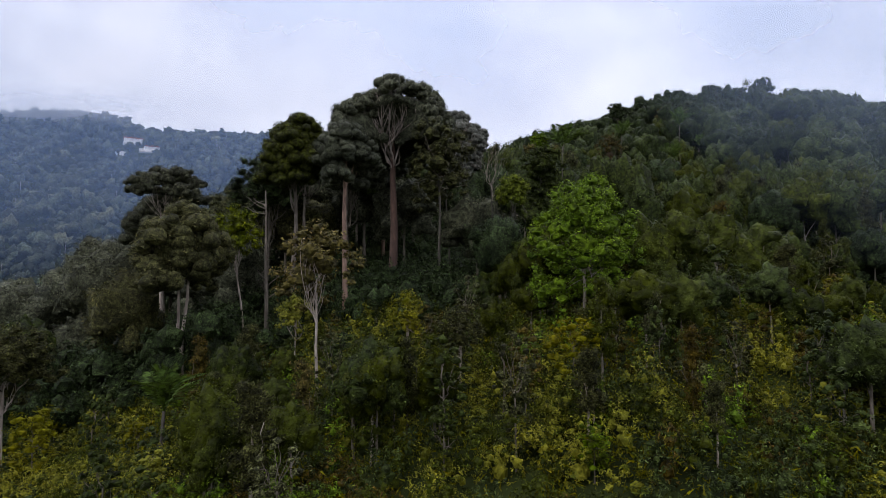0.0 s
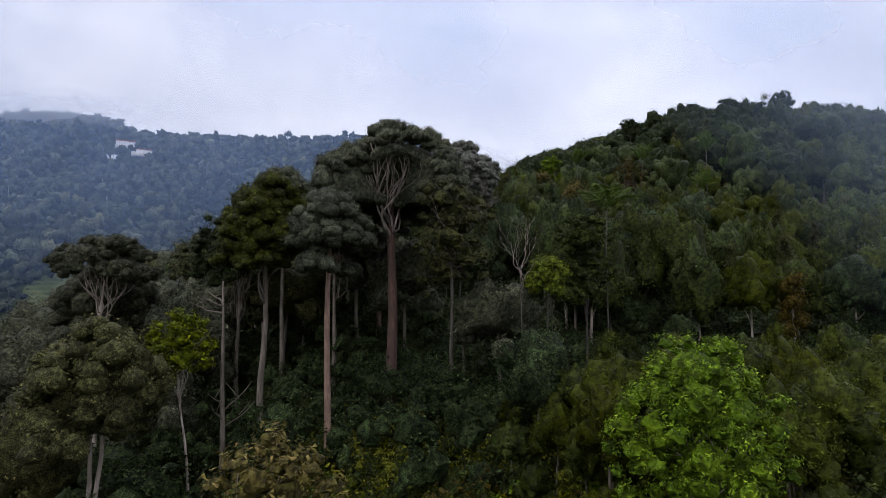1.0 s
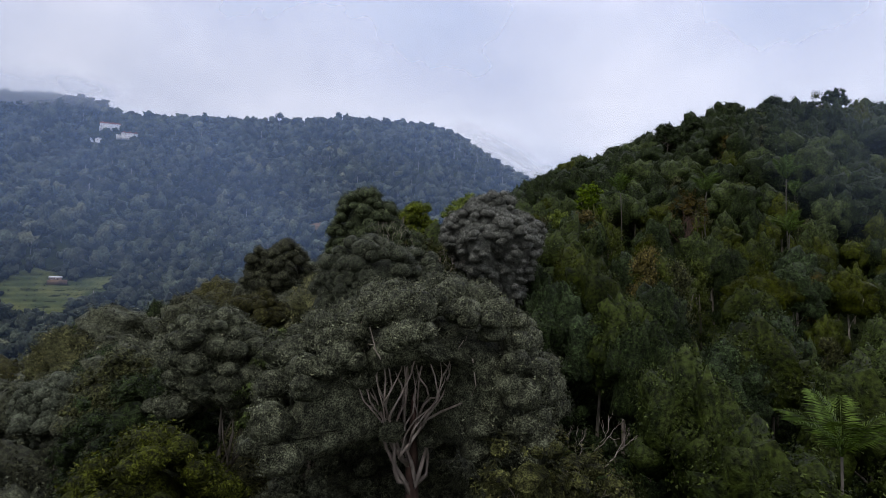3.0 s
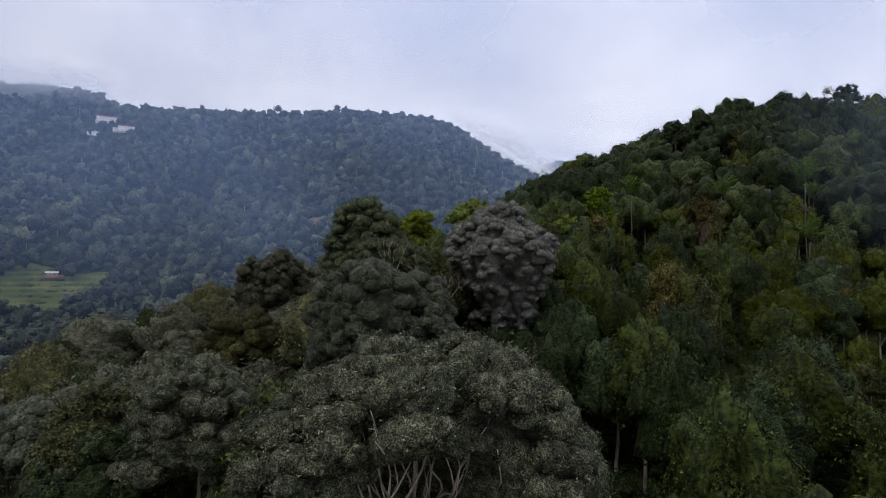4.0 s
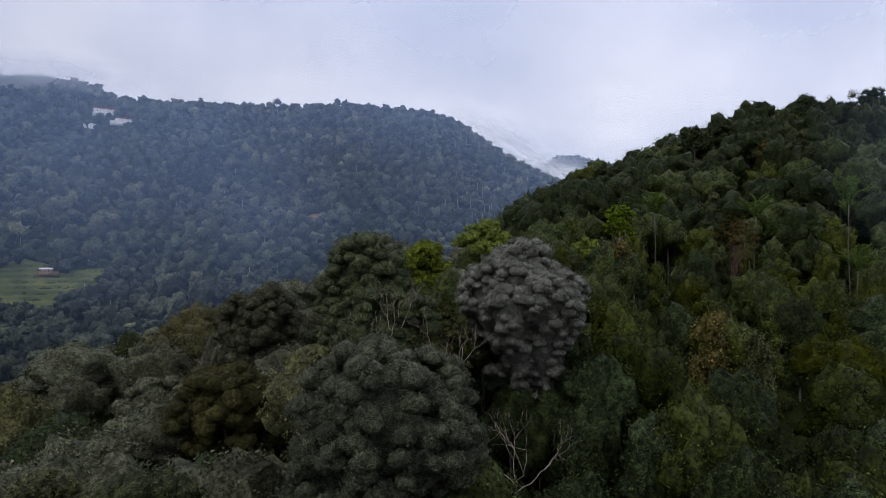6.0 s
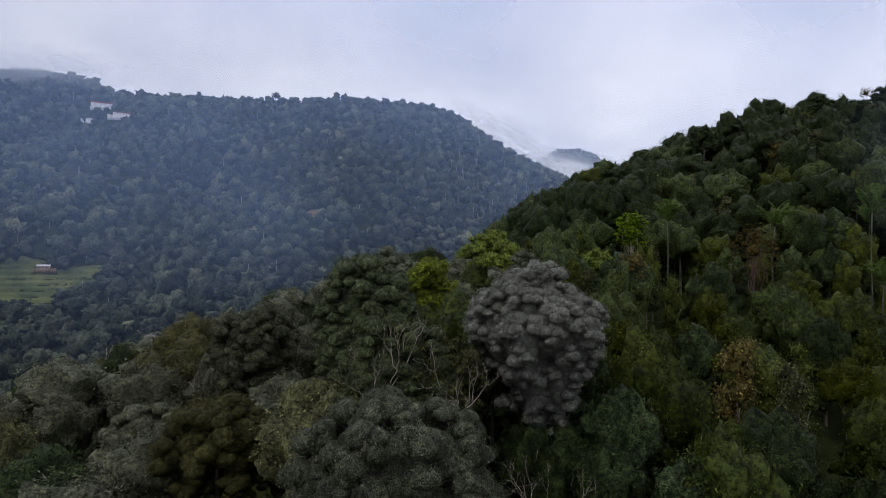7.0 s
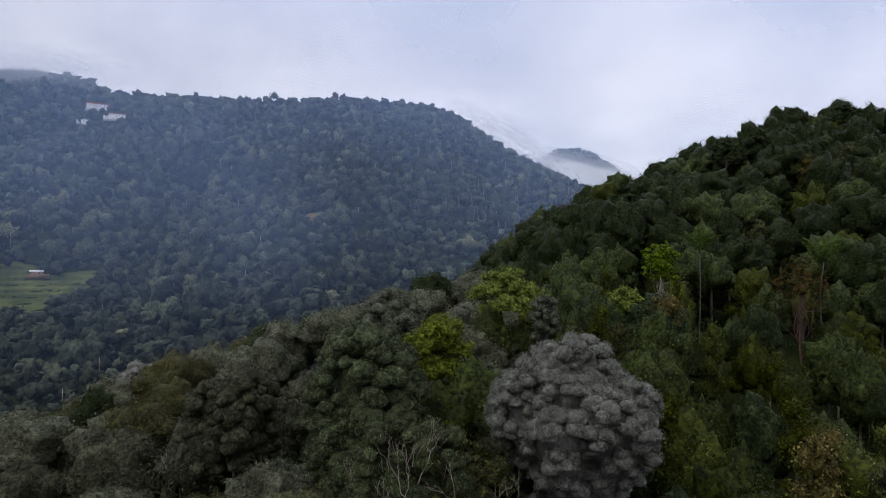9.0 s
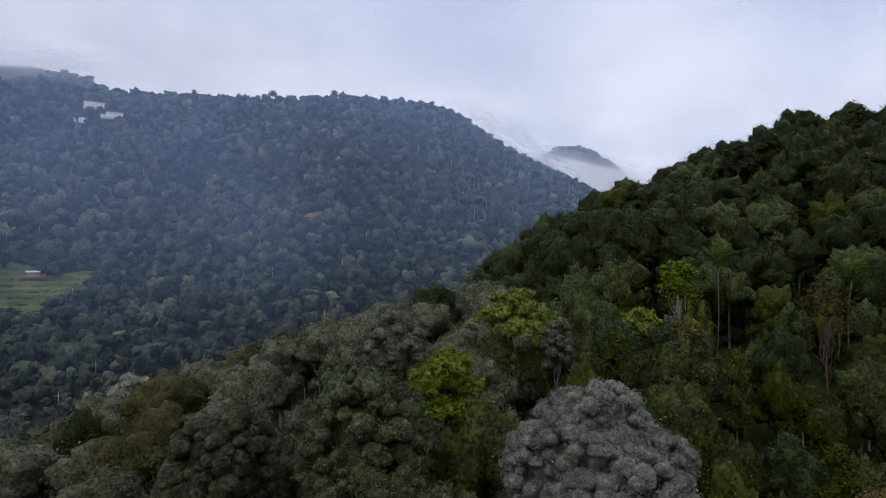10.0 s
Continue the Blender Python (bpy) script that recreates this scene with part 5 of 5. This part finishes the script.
def villa(label, x, y, z, turn, bays, w, depth, storeys, roof, wall_base=6.0, ridge=4.6, hip=0.0, spill=2.0):
    ob = tagged(new("villa"), label, "house", "white houses under the crest")
    L = bays * w
    part("retaining_wall", block_mesh("retaining_wall", [(-L / 2 - spill, L / 2 + spill, -depth / 2 - 3, depth / 2 + 3, -wall_base, -0.3)], STONE), ob, "pale stone retaining wall")
    H = 3.3 * storeys
    part("wall", block_mesh("wall", [(-L / 2, L / 2, -depth / 2, depth / 2, 0, H)] + [(-L / 2 + k * w + 0.6, -L / 2 + (k + 1) * w - 0.6, -depth / 2 - 1.6, -depth / 2 + 0.5, 0, H + 0.6) for k in range(bays)], WHITE), ob)
    part("roof", gable_mesh("roof", -L / 2, L / 2, -depth / 2, depth / 2, H, ridge, roof, 0.9, hip), ob)
    for k in range(bays):
        xm = -L / 2 + (k + 0.5) * w
        g = part("roof", gable_mesh("roof", -3.2, depth / 2, -w * 0.36, w * 0.36, 0, ridge * 0.9, roof, 0.5), ob)
        g.matrix_basis = pose(xm, -depth / 2 + 0.4, H + 0.7, 0, 0, 90)
        windows(ob, xm - w / 2 + 0.8, xm + w / 2 - 0.8, -depth / 2 - 1.62, [0.9 + 3.3 * q for q in range(storeys)], 2, 0.9, 1.3)
    part("railing", block_mesh("railing", [(-L / 2 - spill, L / 2 + spill, -depth / 2 - 5, -depth / 2 - 4.8, 0, 1.0)], WHITE), ob, "white terrace parapet")
    ob.matrix_basis = pose(x, y, z, 0, 0, turn)
    return ob


villa("white villa with four red-tiled gables on a terrace", -731, 1362, 401, 29, 4, 10, 13, 3, TILE_RED, 5)
villa("long white house with low reddish roof above a stone terrace", -664, 1318, 372, 27, 3, 11, 14, 2, TILE_RED, 8, 3.5, 4.0, 10.0)
villa("small white house with pale roof among the trees", -711, 1283, 352, 30, 1, 13, 9, 2, TIN, 3, 3.0, 2.0, 1.0)
villa("small white house with pale roof at the forest edge", -732, 1290, 354, 30, 1, 9, 8, 2, TIN, 3, 2.6, 2.0, 1.0)

hut = tagged(new("hut"), "small hut with pale sheet roof above the field", "hut")
part("wall", block_mesh("wall", [(-6.5, 6.5, -3, 3, -2, 3.2)], plain_material("hut_wall", (0.20, 0.13, 0.10), (0.40, 0.30, 0.24), 0.4)), hut)
part("roof", gable_mesh("roof", -6.5, 6.5, -3, 3, 3.2, 1.6, TIN, 0.9), hut, "pale sheet-metal roof")
part("door", block_mesh("door", [(2.2, 3.3, -3.08, -2.98, 0, 2.0)], PANE), hut)
windows(hut, -5.5, 1.0, -3.0, [1.0], 2, 1.2, 1.0)
part("yard", block_mesh("yard", [(-9, 13, -6, 4, -6, 0)], CLAY), hut, "bare reddish yard beside the hut")
hut.matrix_basis = pose(-492, 812, 64.5, 0, 0, 30)

# ---- far woods ----
rng = rs(7)
fx, fy = [], []
step = 0.0
yy = 430.0
while yy < 1575:
    step = 9.4 + yy * 0.0050
    half_w = 0.78 * yy + 60
    xs = np.arange(-half_w, min(half_w, 720), step)
    fx.append(xs + rng.uniform(-0.55, 0.55, len(xs)) * step)
    fy.append(np.full(len(xs), yy) + rng.uniform(-0.55, 0.55, len(xs)) * step)
    yy += step
fx, fy = np.concatenate(fx), np.concatenate(fy)
for cx_, cy_, rx_, ry_ in CLEARINGS:
    keep = ((fx - cx_) / rx_) ** 2 + ((fy - cy_) / ry_) ** 2 > 1
    fx, fy = fx[keep], fy[keep]
fx, fy = np.concatenate([fx, rng.uniform(250, 1000, 650), rng.uniform(-1150, 480, 420)]), np.concatenate([fy, rng.uniform(2450, 2720, 650), rng.uniform(1455, 1520, 420)])
fz = height(fx, fy)
fr = (rng.uniform(0, 1, len(fx)) ** 2.0 * 8.5 + 7.8) * (0.75 + 0.25 * np.clip(fy / 900, 0.4, 1.2)) * np.where(np.arange(len(fx)) >= len(fx) - 420, 0.72, 1.0)
templates = []
for k in range(24):
    r = rs(300 + k)
    V, F = hull(r, *ICO[3 if k < 12 else 2], (0, 0, 0), 1.0, r.uniform(0.7, 1.0), r.uniform(0.9, 1.5), 13, 0.46, 0.5, 60, 0.2, 0.05)
    LV, LF = hull_leaves(V, F, r, 50 if k < 12 else 10, 0.12, per=5)
    templates.append((np.concatenate([V, LV]), F, LF + len(V)))
pick = rng.randint(0, 12, len(fx)) + 12 * (fy > 760)
Vs, Ts, Qs, marks, tones, off = [], [], [], [], [], 0
for k in range(24):
    tv, tt, tq = templates[k]
    i = np.where(pick == k)[0]
    a = rng.uniform(0, 6.28, len(i))
    ca, sa = np.cos(a)[:, None], np.sin(a)[:, None]
    R = fr[i][:, None]
    X = (tv[None, :, 0] * ca - tv[None, :, 1] * sa) * R + fx[i][:, None]
    Y = (tv[None, :, 0] * sa + tv[None, :, 1] * ca) * R + fy[i][:, None]
    Z = tv[None, :, 2] * R * rng.uniform(0.75, 1.45, (len(i), 1)) * np.where(fy[i] > 1430, 0.75, 1.0)[:, None] + (fz[i] + rng.uniform(0, 1, len(i)) ** 1.6 * 8 * (fy[i] < 1440) + fr[i] * 0.5)[:, None]
    Vs.append(np.stack([X, Y, Z], 2).reshape(-1, 3))
    marks.append(np.ones(len(tv) * len(i), bool))
    # broad waves paint gully shadows and patches; the rest is tree-to-tree tone
    tones.append(np.repeat(0.16 * waves(fx[i], fy[i], 240, 91) + 0.12 * waves(fx[i], fy[i], 90, 92) + rng.uniform(-0.3, 0.22, len(i)) + 0.45 * (rng.uniform(0, 1, len(i)) < 0.05), len(tv)))
    Ts.append((tt[None] + (np.arange(len(i)) * len(tv))[:, None, None]).reshape(-1, 3) + off)
    Qs.append((tq[None] + (np.arange(len(i)) * len(tv))[:, None, None]).reshape(-1, 3) + off)
    off += len(i) * len(tv)
far_mesh = link_mesh("far_woods", np.concatenate(Vs), [np.concatenate(Ts), np.concatenate(Qs)], [FAR_LEAF], None, np.concatenate(marks), np.concatenate(tones))
far_mesh.polygons.foreach_set("use_smooth", np.arange(len(far_mesh.polygons)) < sum(map(len, Ts)))
tagged(new("far_woods", far_mesh), "hazy blue-green forest covering the far mountainside", "forest", kind="stuff")
ti = rng.choice(np.where(fy < 1600)[0], 420, replace=False)
specs = [(np.array([(fx[k], fy[k] - 5, fz[k] - 2), (fx[k] + rng.uniform(-1, 1), fy[k] - 5, fz[k] + rng.uniform(9, 17))]), (0.42, 0.22)) for k in ti]
tagged(new("far_trunks", tubes_mesh("far_trunks", specs, BARK["pale"], 4)), "pale trunks standing out of the far woods", "trunks", kind="stuff")


# pale bare stems among the far woods
rng = rs(77)
specs = []
for k in range(240):
    y = rng.uniform(950, 1420)
    x = rng.uniform(0.02, 0.27) * y if k % 4 else rng.uniform(-0.6, 0.05) * y
    z = float(height(x, y))
    q = rng.uniform(8, 15)
    specs.append((bend((x, y, z + 3), (x + rng.uniform(-1.5, 1.5), y - 2, z + 8 + q), rng, 0.04, 4, 0), (0.42, 0.36, 0.3, 0.16)))
tagged(new("bare_stems", tubes_mesh("bare_stems", specs, BARK["pale"], 4)), "pale bare stems standing among the far woods", "trees", kind="stuff")

# ---- mist and painted haze ----
def haze_material(name, alpha, z0, z1, scale=0.004, low=0.25):
    """Distance haze painted on a tinted sheet: lets most light through, thicker towards its upper edge, uneven."""
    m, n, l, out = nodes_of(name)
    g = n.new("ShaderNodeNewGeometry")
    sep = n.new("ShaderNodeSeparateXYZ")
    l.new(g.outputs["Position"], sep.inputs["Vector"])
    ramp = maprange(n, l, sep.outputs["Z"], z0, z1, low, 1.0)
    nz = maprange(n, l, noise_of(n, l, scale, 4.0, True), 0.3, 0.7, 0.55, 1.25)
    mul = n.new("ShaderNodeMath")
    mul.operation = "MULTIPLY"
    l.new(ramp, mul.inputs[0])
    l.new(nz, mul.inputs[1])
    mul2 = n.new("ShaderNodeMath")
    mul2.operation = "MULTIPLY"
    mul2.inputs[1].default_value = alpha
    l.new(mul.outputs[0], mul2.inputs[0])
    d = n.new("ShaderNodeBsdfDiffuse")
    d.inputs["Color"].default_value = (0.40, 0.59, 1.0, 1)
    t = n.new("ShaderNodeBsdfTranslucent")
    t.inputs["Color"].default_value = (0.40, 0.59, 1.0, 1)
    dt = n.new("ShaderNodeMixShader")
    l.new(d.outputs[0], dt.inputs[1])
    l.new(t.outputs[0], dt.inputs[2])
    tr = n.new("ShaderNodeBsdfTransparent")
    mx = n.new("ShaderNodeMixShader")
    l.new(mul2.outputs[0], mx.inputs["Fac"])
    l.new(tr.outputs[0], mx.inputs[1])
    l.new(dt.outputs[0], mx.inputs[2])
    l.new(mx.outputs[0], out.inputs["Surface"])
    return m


def haze_sheet(name, label, y, x0, x1, z0, z1, mat, wave=12.0):
    xs, zs = np.linspace(x0, x1, 40), np.linspace(z0, z1, 16)
    X, Z = np.meshgrid(xs, zs)
    Y = y + wave * waves(X, Z, 400, 21)
    i = (np.arange(15)[:, None] * 40 + np.arange(39)[None, :]).ravel()
    F = np.stack([i, i + 1, i + 41, i + 40], 1)
    ob = new(name, link_mesh(name, np.stack([X.ravel(), Y.ravel(), Z.ravel()], 1), [F], [mat]))
    ob.data.polygons.foreach_set("use_smooth", np.ones(len(F), bool))
    ob.visible_shadow = False
    return tagged(ob, label, "mist", kind="stuff")


# Blue-tinted see-through sheets imitate distance haze over the far mountainside.
haze_sheet("mist", "thin bluish haze hanging in the valley", 500, -900, 900, -120, 420, haze_material("valley_haze", 0.19, 10, 260, 0.006, 0.16))
haze_sheet("mist", "thin bluish haze below the far crest", 620, -1000, 900, -120, 480, haze_material("crest_haze", 0.35, 30, 330, 0.005, 0.03))


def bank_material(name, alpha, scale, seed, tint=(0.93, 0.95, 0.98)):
    """A drifting bank of cloud, and with a blue tint a card of painted haze: thick in its middle, gone at its ragged
    rim.
    """
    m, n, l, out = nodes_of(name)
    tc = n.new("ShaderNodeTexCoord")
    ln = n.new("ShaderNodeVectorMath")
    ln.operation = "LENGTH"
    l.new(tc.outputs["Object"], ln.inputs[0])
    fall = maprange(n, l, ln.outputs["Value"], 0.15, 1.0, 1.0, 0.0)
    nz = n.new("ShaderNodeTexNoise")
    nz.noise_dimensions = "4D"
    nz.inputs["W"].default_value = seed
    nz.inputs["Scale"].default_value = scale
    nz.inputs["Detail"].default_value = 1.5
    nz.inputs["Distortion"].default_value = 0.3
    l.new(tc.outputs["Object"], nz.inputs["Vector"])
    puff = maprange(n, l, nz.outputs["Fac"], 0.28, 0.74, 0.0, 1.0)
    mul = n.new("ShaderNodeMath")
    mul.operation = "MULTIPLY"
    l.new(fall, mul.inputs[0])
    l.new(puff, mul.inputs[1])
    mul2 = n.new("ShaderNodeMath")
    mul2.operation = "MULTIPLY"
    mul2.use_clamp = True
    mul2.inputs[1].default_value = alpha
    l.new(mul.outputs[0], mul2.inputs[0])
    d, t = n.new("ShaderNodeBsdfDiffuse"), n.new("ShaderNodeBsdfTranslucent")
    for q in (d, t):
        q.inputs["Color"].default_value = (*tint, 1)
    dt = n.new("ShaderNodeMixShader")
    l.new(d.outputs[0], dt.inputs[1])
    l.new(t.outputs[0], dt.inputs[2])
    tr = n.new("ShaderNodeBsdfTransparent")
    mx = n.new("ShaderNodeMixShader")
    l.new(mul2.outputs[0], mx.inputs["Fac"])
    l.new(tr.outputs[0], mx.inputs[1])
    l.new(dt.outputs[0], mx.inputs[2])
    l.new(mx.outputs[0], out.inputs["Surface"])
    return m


def mist_bank(label, x, y, z, half_w, half_h, alpha, seed, tilt=0.0, scale=2.2, tint=(0.93, 0.95, 0.98)):
    u = np.linspace(-1, 1, 25)
    X, Z = np.meshgrid(u, u)
    Y = 0.15 * waves(X, Z, 1.5, seed)
    i = (np.arange(24)[:, None] * 25 + np.arange(24)[None, :]).ravel()
    F = np.stack([i, i + 1, i + 26, i + 25], 1)
    ob = new("mist_bank", link_mesh("mist_bank", np.stack([X.ravel(), Y.ravel(), Z.ravel()], 1), [F], [bank_material("mist_bank", alpha, scale, seed, tint)]))
    ob.data.polygons.foreach_set("use_smooth", np.ones(len(F), bool))
    ob.matrix_basis = pose(x, y, z, 0, tilt, 0) @ Matrix.Diagonal((half_w, half_h * 0.3, half_h, 1))
    ob.visible_shadow = False
    return tagged(ob, label, "mist", kind="stuff")


mist_bank("grey cloud drifting over the far crest", -980, 1395, 506, 260, 70, 0.65, 3, 0.0, 1.2, (0.80, 0.84, 0.93))
mist_bank("thin cloud drifting over the far crest", -840, 1420, 512, 190, 48, 0.6, 4, 10, 1.3, (0.80, 0.84, 0.93))
mist_bank("white mist rising behind the far shoulder", 235, 1570, 345, 260, 75, 1.0, 5, 30, 1.3)
mist_bank("white mist rising from the far gap", 430, 1600, 268, 270, 78, 2.4, 6, 14, 1.4)
mist_bank("thin mist along the far shoulder", 190, 1460, 350, 190, 40, 0.7, 7, 32, 1.8)
# Blue-tinted cards added to wash the hills behind them with haze.
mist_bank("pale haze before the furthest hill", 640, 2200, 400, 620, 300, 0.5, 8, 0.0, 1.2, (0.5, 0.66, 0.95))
mist_bank("thin blue haze card added beside the wooded hill", 62, 70, 60, 36, 28, 0.42, 9, 0.0, 0.8, (0.5, 0.66, 0.95))
mist_bank("thin blue haze card added before the wooded hill", 112, 165, 98, 60, 36, 0.24, 10, 0.0, 0.8, (0.5, 0.66, 0.95))
